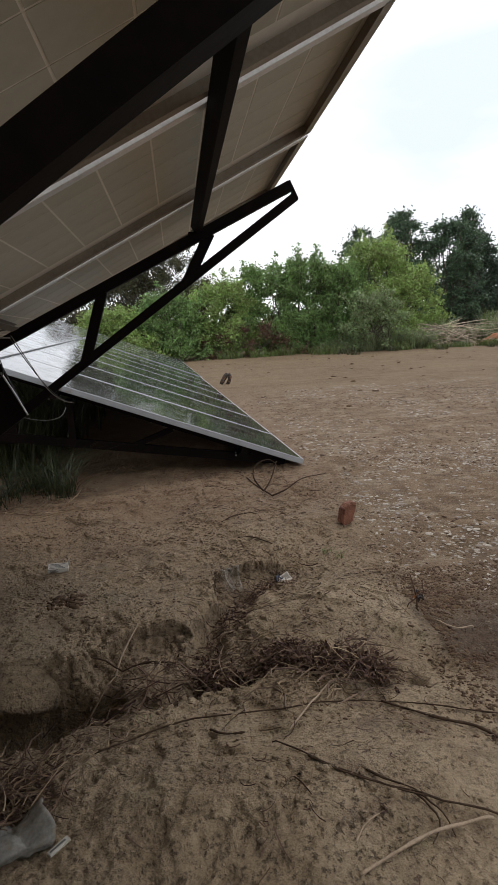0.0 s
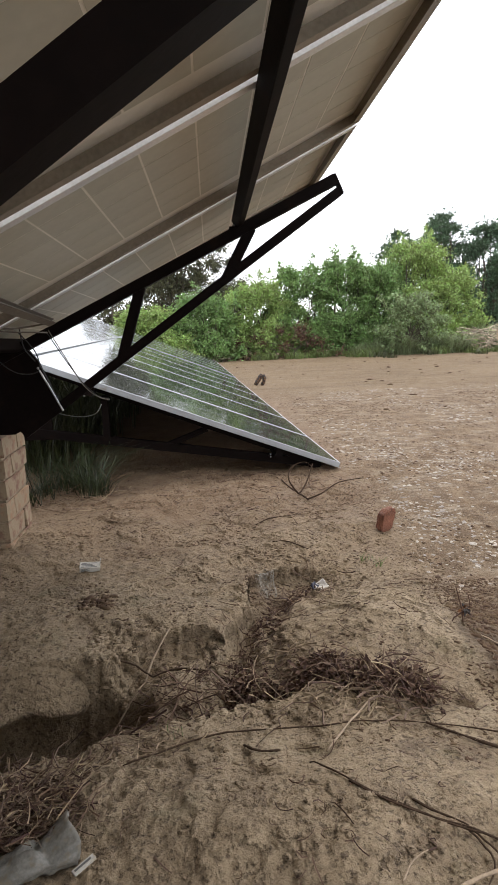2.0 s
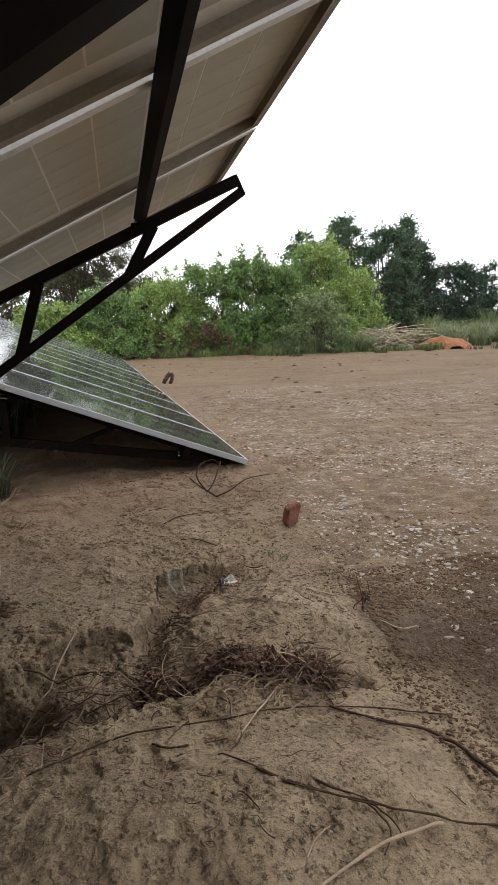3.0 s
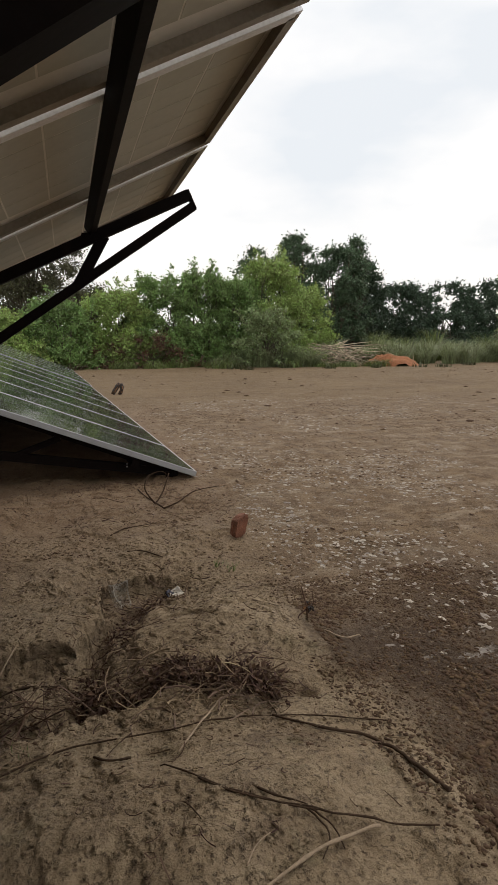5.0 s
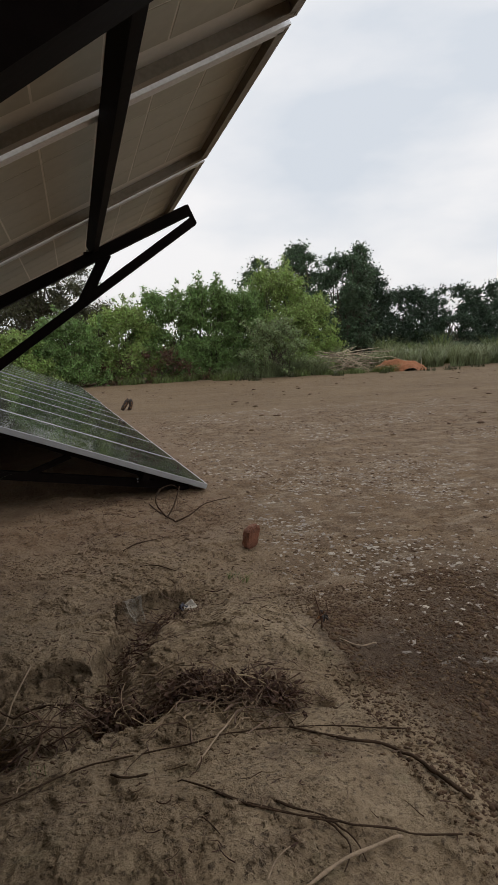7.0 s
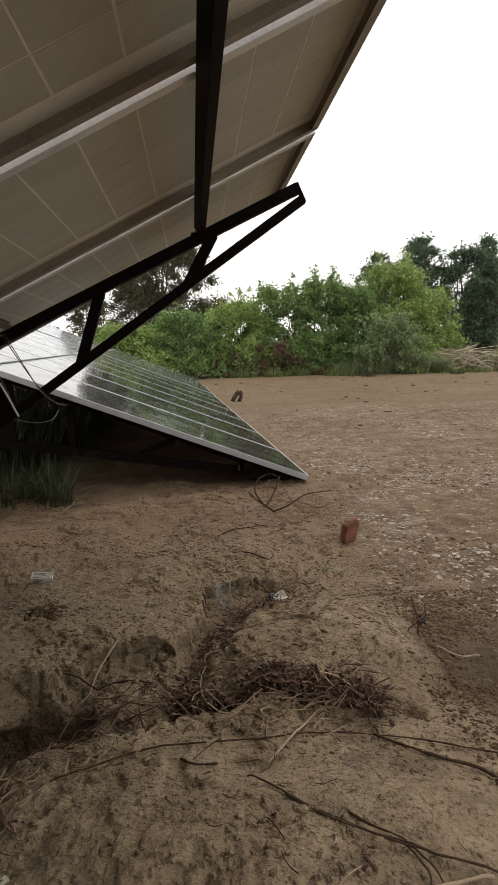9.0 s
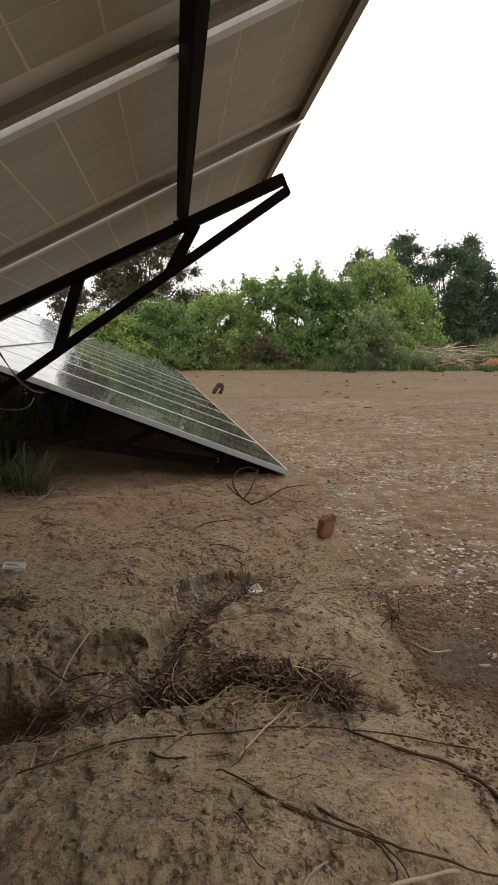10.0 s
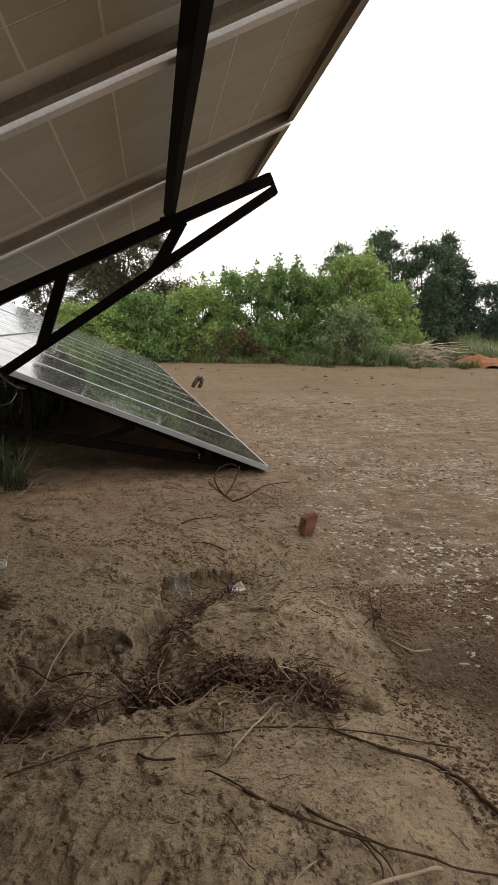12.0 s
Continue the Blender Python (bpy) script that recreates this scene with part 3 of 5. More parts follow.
# the tables beyond, which face the open ground
FARS = ((1.06, 4.30, 0.052, 7, -0.010), (0.715, 11.76, 0.085, 5, -0.010))
ROW_TURN, ROW_RISE = 0.046, 0.013


def far_frame(cx, cy, cz, drop):
    """A far table's frame: its row swings a little off the y axis and climbs with the ground."""
    c = Matrix.Translation((cx, cy, cz))
    return c @ Matrix.Rotation(ROW_TURN, 4, "Z") @ Matrix.Rotation(ROW_RISE, 4, "X") @ c.inverted() @ table_frame((cx, cy, cz), 1, -0.392, drop)


far_long, far_wide, far_step = 2.30, 1.040, 1.062
far_panel = None
for cx, cy, cz, count, drop in FARS:
    m = far_frame(cx, cy, cz, drop)
    for row in (0, 1):
        for k in range(count):
            at = m @ Matrix.Translation((-far_long - row * (far_long + 0.03), k * far_step, 0))
            if far_panel is None:
                far_panel = solar_panel(far_long, far_wide, False, "panels of the tables beyond", FAR_ALU)
                far_panel.matrix_basis = at
            else:
                copy_thing(far_panel, at)


def far_truss():
    thing = new("truss_rafter")
    part("top_chord", bar(bmesh.new(), (0.93, 0, 0.045), (-3.2, 0, 1.66), 0.05, 0.07, (0, 0, 1), 0.006), STEEL, thing)
    part("bottom_chord", bar(bmesh.new(), (0.90, 0, 0.035), (-1.15, 0, 0.36), 0.05, 0.06, (0, 0, 1), 0.006), STEEL, thing)
    part("strut", bar(bmesh.new(), (-0.62, 0, 0.60), (-0.62, 0, 0.28), 0.05, 0.05, (1, 0, 0)), STEEL, thing)
    part("strut", bar(bmesh.new(), (0.10, 0, 0.33), (-0.25, 0, 0.20), 0.04, 0.04, (1, 0, 0)), STEEL, thing)
    part("gusset_plate", box(bmesh.new(), -1.35, -1.0, -0.01, 0.01, 0.30, 0.80, 0.004), STEEL, thing)
    part("post", box(bmesh.new(), -2.10, -1.98, -0.06, 0.06, -0.25, 1.16, 0.005), STEEL, thing)
    part("foot", box(bmesh.new(), 0.84, 0.93, -0.05, 0.05, -0.06, 0.05, 0.004), STEEL, thing)
    return tagged(thing, "black steel truss rafter standing at the ground", "rafter", "rafters of the tables beyond")


far_rafter = far_truss()
far_rafter.matrix_basis = pose(0, 4.42, 0)
for y, dx, dz in ((7.9, 0, -0.09), (11.4, 0, -0.12), (12.4, 0, -0.16), (16.8, 0, -0.18)):
    copy_thing(far_rafter, pose(dx - ROW_TURN * (y - 4.3), y, dz + ROW_RISE * (y - 4.3)))
for cx, cy, cz, count, drop in FARS:
    for s in (0.45, 1.85, 2.9):
        f = far_frame(cx, cy, cz, drop)
        far_up = f.to_3x3() @ Vector((0, 0, 1))
        purlin = beam("purlin", f @ Vector((-s, 0.02, -0.075)), f @ Vector((-s, count * far_step - 0.04, -0.075)), 0.05, 0.068, "black steel purlin under the far panels", "purlin", "purlins of the tables beyond", up=far_up)
        purlin_fixings(purlin, [f @ Vector((-s, y, -0.112)) for y in (0.12, count * far_step - 0.3)], far_up)

# unseen plain block behind the far tables, added to keep light out below them
blocker = bmesh.new()
box(blocker, -3.95, -3.70, 3.2, 14.0, -0.2, 1.55, 0.03)
wall = part("wall_west", blocker, CLOD)
tagged(wall, "unseen brown block added to keep light from under the far tables", "wall", kind="structure")

# ---- bushes, trees and grass ----


def leaf_cloud(rng, centres, radii, count, size, droop=0.2):
    """Small pointed leaves, two triangles each, gathered in clumps."""
    centres, radii = np.asarray(centres), np.asarray(radii)
    weight = radii.mean(axis=1) ** 2.2
    pick = rng.choice(len(centres), count, p=weight / weight.sum())
    off = rng.normal(size=(count, 3))
    off /= np.linalg.norm(off, axis=1, keepdims=True)
    off *= np.clip(np.abs(rng.normal(size=(count, 1))) * 0.58, 0.0, 1.15)
    p = centres[pick] + off * radii[pick]
    way = off + rng.normal(size=(count, 3)) * 0.6
    way[:, 2] -= droop
    way /= np.linalg.norm(way, axis=1, keepdims=True)
    side = np.cross(way, rng.normal(size=(count, 3)))
    side /= np.linalg.norm(side, axis=1, keepdims=True) + 1e-9
    long = size * (0.6 + 0.8 * rng.random((count, 1)))
    lift = np.cross(side, way) * long * 0.12
    v = np.stack([p, p + way * long * 0.5 + side * long * 0.27 + lift, p + way * long, p + way * long * 0.5 - side * long * 0.27 + lift], 1)
    return v.reshape(-1, 3), np.arange(count * 4).reshape(-1, 4)


def blades(rng, n, spread, tall, wide, lean=0.35, squash=1.0):
    """Bent grass blades, three faces each, rooted in a patch."""
    a, r = rng.random(n) * 2 * math.pi, np.sqrt(rng.random(n)) * spread
    root = np.stack([np.cos(a) * r, np.sin(a) * r * squash, np.zeros(n)], -1)
    h = tall * (0.45 + 0.65 * rng.random(n))
    b = rng.random(n) * 2 * math.pi
    out = np.stack([np.cos(b), np.sin(b), np.zeros(n)], -1)
    side = np.stack([-np.sin(b + 0.4), np.cos(b + 0.4), np.zeros(n)], -1)
    bend = (lean * (0.3 + rng.random(n)) * h)[:, None]
    rows = []
    for t, w in ((0, 1.0), (0.4, 0.8), (0.75, 0.5), (1.0, 0.06)):
        mid = root + out * bend * t * t + np.array([0, 0, 1.0]) * (h * (t - 0.25 * lean * t * t))[:, None]
        rows += [mid - side * wide * w / 2, mid + side * wide * w / 2]
    v = np.stack(rows, 1).reshape(-1, 3)
    base = np.arange(n)[:, None] * 8
    f = np.concatenate([base + np.array([0, 1, 3, 2]), base + np.array([2, 3, 5, 4]), base + np.array([4, 5, 7, 6])])
    return v, f


def limb(points, r0, r1, sides=6):
    n = len(points)
    return tube_data(points, [r0 + (r1 - r0) * i / (n - 1) for i in range(n)], sides)


def wavy(rng, a, b, n=5, amount=0.06):
    a, b = np.array(a, float), np.array(b, float)
    pts = [a + (b - a) * t for t in np.linspace(0, 1, n)]
    return [p + (rng.normal(size=3) * amount * np.linalg.norm(b - a) if 0 < i < n - 1 else 0) for i, p in enumerate(pts)]


def plant(name, x, y, tall, wide, leaves, size, leaf_mat, label, category, group, seed, stems=6, bare=0.0, clumps=80, shoots=0, top=1.0, deep=None):
    """A bush or tree: stems that fork from the root, clumps of leaves at their ends, and loose shoots above."""
    rng = np.random.default_rng(seed)
    thing = new(name)
    thing.location = (x, y, gz(x, y) - 0.03)
    deep = deep or wide
    wood, centres, radii = [], [], []
    for k in range(clumps):
        a = rng.random() * 2 * math.pi
        h = bare + (1 - bare) * rng.random() ** 1.15
        shape = math.sqrt(max(0.03, 1 - (2 * (h - bare) / (1 - bare) - 1) ** 2)) if bare > 0.12 else math.sqrt(max(0.05, 1 - (h**1.5) * 0.9))
        r = (0.30 + 0.70 * rng.random() ** 0.5) * shape * (0.8 + 0.35 * rng.random())
        c = np.array([math.cos(a) * r * wide / 2, math.sin(a) * r * deep / 2, (0.06 + 0.90 * h) * tall * top])
        centres.append(c)
        radii.append(np.array([1, 1, 0.75]) * (0.05 + 0.09 * rng.random()) * (wide + tall) / 2 * 0.85)
    for k in range(stems):
        c = centres[k * len(centres) // stems]
        fork = c * np.array([0.35, 0.35, 0.45])
        wood.append(limb(wavy(rng, (rng.normal() * 0.05 * wide * (bare < 0.1), rng.normal() * 0.05, 0), fork, 4, 0.05), 0.016 * tall, 0.011 * tall))
        for j in range(4):
            c2 = centres[rng.integers(len(centres))]
            if c2[2] > fork[2] * 0.8:
                wood.append(limb(wavy(rng, fork, c2, 4, 0.06), 0.009 * tall, 0.003 * tall, 5))
    if bare > 0.12:
        wood.append(limb(wavy(rng, (0, 0, -0.05), (0.05 * wide, 0, tall * 0.75), 6, 0.025), 0.030 * tall, 0.010 * tall, 8))
    for k in range(shoots):
        a = rng.random() * 2 * math.pi
        base = np.array([math.cos(a) * wide * 0.33 * rng.random(), math.sin(a) * deep * 0.3, tall * (0.70 + 0.15 * rng.random())])
        end = base + np.array([rng.normal() * 0.30, rng.normal() * 0.2, tall * (0.11 + 0.20 * rng.random())])
        line = wavy(rng, base, end, 5, 0.04)
        wood.append(limb(line, 0.012, 0.004, 4))
        for p in line[1:]:
            centres.append(p)
            radii.append(np.array([0.08, 0.08, 0.13]))
    v, f = joined(wood)
    child("trunk", mesh_of("trunk", v, f, TRUNK, True), thing)
    v, f = leaf_cloud(rng, centres, radii, leaves, size)
    child("crown", mesh_tris("crown", v, f, leaf_mat), thing)
    return tagged(thing, label, category, group)


HEDGE = "bushes along the edge of the field"
# x, y, height, width, leaves, leaf, material, shoots
for i, (x, y, tall, wide, count, size, mat, shoots, tone) in enumerate((
    (-1.6, 19.0, 1.7, 3.2, 26000, 0.085, LEAF_FRESH, 5, "light green"),
    (0.2, 19.6, 2.1, 3.2, 26000, 0.085, LEAF_MID, 5, "mid green"),
    (2.0, 20.3, 2.5, 3.4, 34000, 0.085, LEAF_FRESH, 9, "light green"),
    (3.6, 20.6, 3.0, 3.2, 34000, 0.085, LEAF_MID, 14, "mid green"),
    (4.9, 20.8, 3.2, 3.0, 34000, 0.085, LEAF_MID, 21, "mid green"),
    (6.2, 20.9, 3.0, 2.9, 30000, 0.085, LEAF_MID, 14, "mid green"),
    (7.6, 21.0, 3.7, 3.8, 42000, 0.085, LEAF_FRESH, 14, "light green"),
    (9.0, 21.6, 2.9, 2.8, 26000, 0.085, LEAF_FRESH, 9, "light green"),
)):
    plant("bush", x, y, tall, wide, count, size, mat, tone + " leafy bush at the edge of the field", "bush", HEDGE, 40 + i, shoots=shoots, deep=2.4, clumps=185)
TREES = "trees behind the bushes"
for i, (x, y, tall, wide, count, size, mat, bare, label) in enumerate((
    (-0.6, 27.0, 5.9, 5.6, 80000, 0.095, LEAF_OLIVE, 0.12, "dull olive feathery tree behind the bushes"),
    (12.6, 38.0, 6.8, 2.6, 8400, 0.16, LEAF_DARK, 0.30, "slim dark green tree behind the bushes"),
    (16.1, 40.0, 8.0, 2.9, 13000, 0.17, LEAF_DARK, 0.30, "slim dark green tree with an open crown"),
    (19.3, 40.0, 7.5, 5.2, 22800, 0.18, LEAF_DARK, 0.03, "broad dark green tree behind the field"),
    (22.8, 43.0, 6.9, 5.0, 19200, 0.18, LEAF_SHADE, 0.03, "broad dark green tree behind the field"),
    (21.2, 41.0, 8.3, 2.2, 4800, 0.17, LEAF_DARK, 0.35, "slim dark green tree with an open crown"),
    (28.0, 46.0, 5.4, 8.0, 14000, 0.22, LEAF_SHADE, 0.02, "low dark green tree far behind the field"),
    (33.0, 46.0, 5.8, 8.5, 14000, 0.22, LEAF_SHADE, 0.02, "low dark green tree far behind the field"),
    (38.5, 46.0, 6.0, 8.5, 14000, 0.22, LEAF_SHADE, 0.02, "low dark green tree far behind the field"),
    (24.5, 47.0, 5.3, 7.5, 12000, 0.22, LEAF_SHADE, 0.02, "low dark green tree far behind the field"),
    (-6.0, 42.0, 4.6, 3.2, 5600, 0.17, LEAF_OLIVE, 0.25, "small dull tree far across the field"),
    (-12.0, 46.0, 4.8, 6.0, 10000, 0.22, LEAF_SHADE, 0.02, "low dark green tree far across the field"),
)):
    plant("tree", x, y, tall, wide, count, size, mat, label, "tree", TREES, 80 + i, stems=7, bare=bare, clumps=150)


for i, x in enumerate((15.5, 20.5, 25.5, 30.5, 35.5, 41.0)):
    plant("bush", x, 42.5 + (i % 3), 3.0, 6.4, 6500, 0.20, LEAF_SHADE, "dark green thicket below the far trees", "bush", "thickets below the far trees", 120 + i, deep=3.0)


def grass_patch(name, spots, mat, label, category, seed, n, spread, tall, wide, lean=0.35, squash=0.6):
    rng = np.random.default_rng(seed)
    vs, fs, k = [], [], 0
    for x, y in spots:
        v, f = blades(rng, n, spread * (0.7 + 0.6 * rng.random()), tall * (0.55 + 0.65 * rng.random()), wide, lean, squash)
        v = v + np.array([x, y, gz(x, y) - 0.01])
        vs.append(v)
        fs.append(f + k)
        k += len(v)
    ob = new(name, mesh_tris(name, np.concatenate(vs), np.concatenate(fs), mat))
    return tagged(ob, label, category, kind="stuff")


rng = np.random.default_rng(7)
plant("bush", 6.9, 19.2, 1.75, 2.7, 9500, 0.080, LEAF_SHRUB, "feathery dull green shrub before the bushes", "bush", "", 64, stems=12, shoots=44, clumps=90, deep=1.0)
grass_patch("tall_grass", [(5.1 + 0.28 * k + 0.2 * rng.random(), 18.8 + 0.6 * rng.random()) for k in range(13)], BLADE_GREY, "knee-high grey-green grass round the tall clump", "grass", 17, 170, 0.30, 0.85, 0.016, 1.0)
grass_patch("weeds", [(9.8 + 0.42 * k, 19.8 + 2.2 * rng.random()) for k in range(30)], BLADE_GREY, "grey-green weeds along the edge of the field", "weeds", 12, 300, 0.30, 1.0, 0.02, 0.7)
grass_patch("weeds", [(13.5 + 0.6 * k, 21.2 + 3.0 * rng.random()) for k in range(26)], BLADE_GREEN, "green weeds behind the dirt heap", "weeds", 13, 300, 0.40, 1.35, 0.024, 0.6)
grass_patch("low_grass", [(-3.0 + 14.4 * rng.random(), 18.3 + 1.1 * rng.random()) for k in range(34)], BLADE_GREEN, "low green grass at the foot of the bushes", "grass", 14, 170, 0.38, 0.34, 0.02, 0.7)
grass_patch("far_grass", [(-16 + 0.8 * k, 24 + 8 * rng.random()) for k in range(30)], BLADE_GREY, "rough grass far across the field", "grass", 15, 200, 1.3, 1.3, 0.04, 0.4)
grass_patch("low_grass", [(rng.uniform(5, 26), rng.uniform(17.6, 19.4)) for k in range(34)], BLADE_DARK, "sparse low tufts on the edge of the field", "grass", 16, 60, 0.28, 0.22, 0.018, 0.6)
plant("bush", 2.7, 19.1, 1.0, 4.4, 1700, 0.08, LEAF_RED, "low dead red-brown bush before the green ones", "bush", "", 61, clumps=40, deep=0.9)
plant("bush", 18.6, 21.0, 1.9, 2.6, 3000, 0.12, BLADE_GREY, "pale grey-green bush beside the field", "bush", "", 62, shoots=8)
plant("bush", 21.5, 21.5, 1.7, 2.8, 3000, 0.12, BLADE_GREY, "pale grey-green bush beside the field", "bush", "", 63, shoots=8)


def soil_heap(x, y, wide, deep, tall, mat, label):
    n = 34
    u = np.linspace(-1, 1, n)
    U, V = np.meshgrid(u, u)
    r = np.hypot(U, V)
    Z = tall * np.clip(1 - r * r * (1.1 + 0.6 * fractal(U * 2, V * 2, 3, 4)), -0.12, 0.8) * (1 + 0.55 * fractal(U * 5, V * 5, 4, 8))
    v = np.stack([x + U * wide / 2, y + V * deep / 2, Z + gz(x, y)], -1).reshape(-1, 3)
    k = np.arange(n * n).reshape(n, n)
    q = np.stack([k[:-1, :-1], k[:-1, 1:], k[1:, 1:], k[1:, :-1]], -1).reshape(-1, 4)
    return tagged(new("soil_heap", mesh_tris("soil_heap", v, q, mat, True)), label, "soil heap")


soil_heap(11.6, 19.3, 2.5, 1.3, 0.42, RED_SOIL, "orange-red soil heap at the edge of the field")
rng = np.random.default_rng(23)
pieces = []
for k in range(60):
    a = np.array([8.3 + rng.random() * 1.6, 18.9 + rng.random() * 0.7, 0.15 + 0.65 * rng.random()])
    pieces.append(limb(wavy(rng, a, a + np.array([0.6 + rng.random() * 1.0, rng.normal() * 0.4, -0.22 + rng.normal() * 0.32]), 4, 0.05), 0.015, 0.007, 4))
v, f = joined(pieces)
tagged(new("brushwood_heap", mesh_of("brushwood_heap", v, f, CUT_WOOD)), "heap of pale cut branches beside the bushes", "brushwood", kind="stuff")

# ---- brick pillar ----


def rough_block(sx, sy, sz, seed, cut=0.004, wear=0.10):
    """A brick with chipped, uneven corners."""
    rng = np.random.default_rng(seed)
    bm = box(bmesh.new(), -sx / 2, sx / 2, -sy / 2, sy / 2, -sz / 2, sz / 2)
    bmesh.ops.bevel(bm, geom=list(bm.edges), offset=cut, segments=1, affect="EDGES")
    for v in bm.verts:
        v.co += Vector(rng.normal(size=3) * cut * wear * 6)
    return bm


def brick_mesh(sx, sy, sz, seed):
    bm = rough_block(sx, sy, sz, seed)
    me = bpy.data.meshes.new("brick")
    bm.to_mesh(me)
    bm.free()
    me.materials.append(BRICK)
    return me


def brick_pillar(x0, y0, z0, z1):
    thing = new("brick_pillar")
    rng = random.Random(3)
    thing.location = (x0, y0, 0)
    side, joint = 0.345, 0.010
    rows = 6
    rise = (z1 - z0) / rows
    part("mortar_core", box(bmesh.new(), 0.010, side - 0.012, 0.010, side - 0.012, z0 - 0.1, z1 - 0.012), MORTAR, thing, "crumbling sandy mortar")
    long_x = [brick_mesh(0.225, 0.108, rise - joint, 60 + k) for k in range(3)]
    long_y = [brick_mesh(0.108, 0.225, rise - joint, 70 + k) for k in range(3)]
    for r in range(rows):
        z = z0 + (r + 0.5) * rise
        around = ((0.1125, 0.054, 0), (side - 0.054, 0.1125, 1), (side - 0.1125, side - 0.054, 0), (0.054, side - 0.1125, 1)) if r % 2 else ((0.054, 0.1125, 1), (side - 0.1125, 0.054, 0), (side - 0.054, side - 0.1125, 1), (0.1125, side - 0.054, 0))
        for x, y, turn in around:
            child("brick", rng.choice(long_y if turn else long_x), thing, "", pose(x + rng.gauss(0, 0.003), y + rng.gauss(0, 0.003), z, rng.gauss(0, 0.6), rng.gauss(0, 0.6), rng.gauss(0, 1.0)))
    part("mortar_cap", box(bmesh.new(), 0.015, side - 0.02, 0.015, side - 0.02, z1 - 0.010, z1 + 0.004, 0.004), MORTAR, thing)
    return tagged(thing, "short worn red brick pillar with crumbling mortar", "pillar", "pillars under the table overhead")


pillar = brick_pillar(-1.200, 2.90, -0.03, 0.585)
copy_thing(pillar, pose(-1.200, -1.45, 0.13))

# ---- cables at the rafter ----


def bent(points, steps=6):
    """A smooth line through the points."""
    p = [Vector(q) for q in points]
    p = [p[0]] + p + [p[-1]]
    out = []
    for i in range(1, len(p) - 2):
        for k in range(steps):
            t = k / steps
            out.append(0.5 * (2 * p[i] + (p[i + 1] - p[i - 1]) * t + (2 * p[i - 1] - 5 * p[i] + 4 * p[i + 1] - p[i + 2]) * t * t + (3 * p[i] - p[i - 1] - 3 * p[i + 1] + p[i + 2]) * t**3))
    return out + [p[-2]]


def cable(points, r, mat, label, category="cable", name="cable"):
    v, f = tube_data(bent(points), r, 6)
    return tagged(new(name, mesh_of(name, v, f, mat, True)), label, category, "cables at the rafter")


cable([(-1.02, 2.60, 1.00), (-0.86, 2.66, 1.085), (-0.70, 2.72, 1.075), (-0.56, 2.80, 1.095)], 0.0042, CABLE_GREY, "dusty grey cable tied under the panels")
cable([(-1.02, 2.62, 0.975), (-0.84, 2.66, 1.065), (-0.68, 2.72, 1.060), (-0.58, 2.82, 1.055)], 0.0036, CABLE_GREY, "dusty grey cable tied under the panels")
cable([(-0.84, 2.84, 1.07), (-0.82, 2.86, 0.95), (-0.74, 2.87, 0.88), (-0.65, 2.88, 0.885), (-0.655, 2.88, 0.97), (-0.72, 2.87, 1.06)], 0.0028, CABLE_BLACK, "black cable looped under the panels")
cable([(-0.71, 2.86, 1.08), (-0.70, 2.87, 0.99), (-0.66, 2.88, 0.93)], 0.0028, CABLE_BLACK, "black cable hanging under the panels")
cable([(-0.605, 2.90, 1.06), (-0.53, 2.91, 0.925), (-0.465, 2.91, 0.825), (-0.40, 2.91, 0.76), (-0.36, 2.92, 0.745)], 0.0024, CABLE_BLACK, "black cable hanging across the rafter")
cable([(-0.595, 2.90, 1.065), (-0.50, 2.90, 0.885), (-0.45, 2.90, 0.80), (-0.39, 2.90, 0.752), (-0.35, 2.92, 0.74)], 0.0024, CABLE_GREY, "grey cable hanging across the rafter")
cable([(-0.58, 2.90, 0.685), (-0.52, 2.89, 0.672), (-0.46, 2.89, 0.668), (-0.41, 2.89, 0.682), (-0.385, 2.90, 0.72)], 0.0018, GALV, "twisted bare wire hanging from the rafter", "wire", "wire")
cable([(-0.66, 2.905, 0.90), (-0.61, 2.905, 0.80), (-0.562, 2.905, 0.695)], 0.0052, GALV, "galvanised steel stay rod at the rafter", "rod", "stay_rod")

# ---- sticks and litter on the soil ----


def lying(points, r, lift=0.6, sink=0.0):
    """Points of a thing that lies on the soil, following its larger shape."""
    out = []
    for p in bent([(x, y, 0) for x, y in points], 5):
        h = max(gz(p.x + dx, p.y + dy) for dx, dy in ((0, 0), (0.02, 0), (-0.02, 0), (0, 0.02), (0, -0.02)))
        out.append([p.x, p.y, h + r * lift - sink])
    z = [q[2] for q in out]
    for k in range(len(out)):
        near_z = z[max(0, k - 2):k + 3]
        out[k][2] = 0.5 * max(near_z) + 0.5 * sum(near_z) / len(near_z)
    return out


def stick(points, r0, r1, mat, label, name="stick", category="stick", sides=7, seed=0, forks=()):
    r0, r1 = r0 * 0.62, r1 * 0.62
    rng = np.random.default_rng(seed)
    line = lying(points, r0)
    n = len(line)
    radii = [(r0 + (r1 - r0) * k / (n - 1)) * (1 + 0.18 * rng.normal()) for k in range(n)]
    v, f = tube_data(line, [max(r, 0.0008) for r in radii], sides)
    ob = new(name, mesh_of(name, v, f, mat, True))
    for k, fork in enumerate(forks):
        if len(fork[0]) == 3:
            fork = [tuple(q) for q in bent(fork, 4)]
        v, f = tube_data(fork if len(fork[0]) == 3 else lying(fork, r1), [max(0.0008, r1 * (1 - 0.05 * i)) for i in range(len(fork) if len(fork[0]) == 3 else len(lying(fork, r1)))], 5)
        child("twig", mesh_of("twig", v, f, mat, True), ob)
    return tagged(ob, label, category, "sticks on the soil")


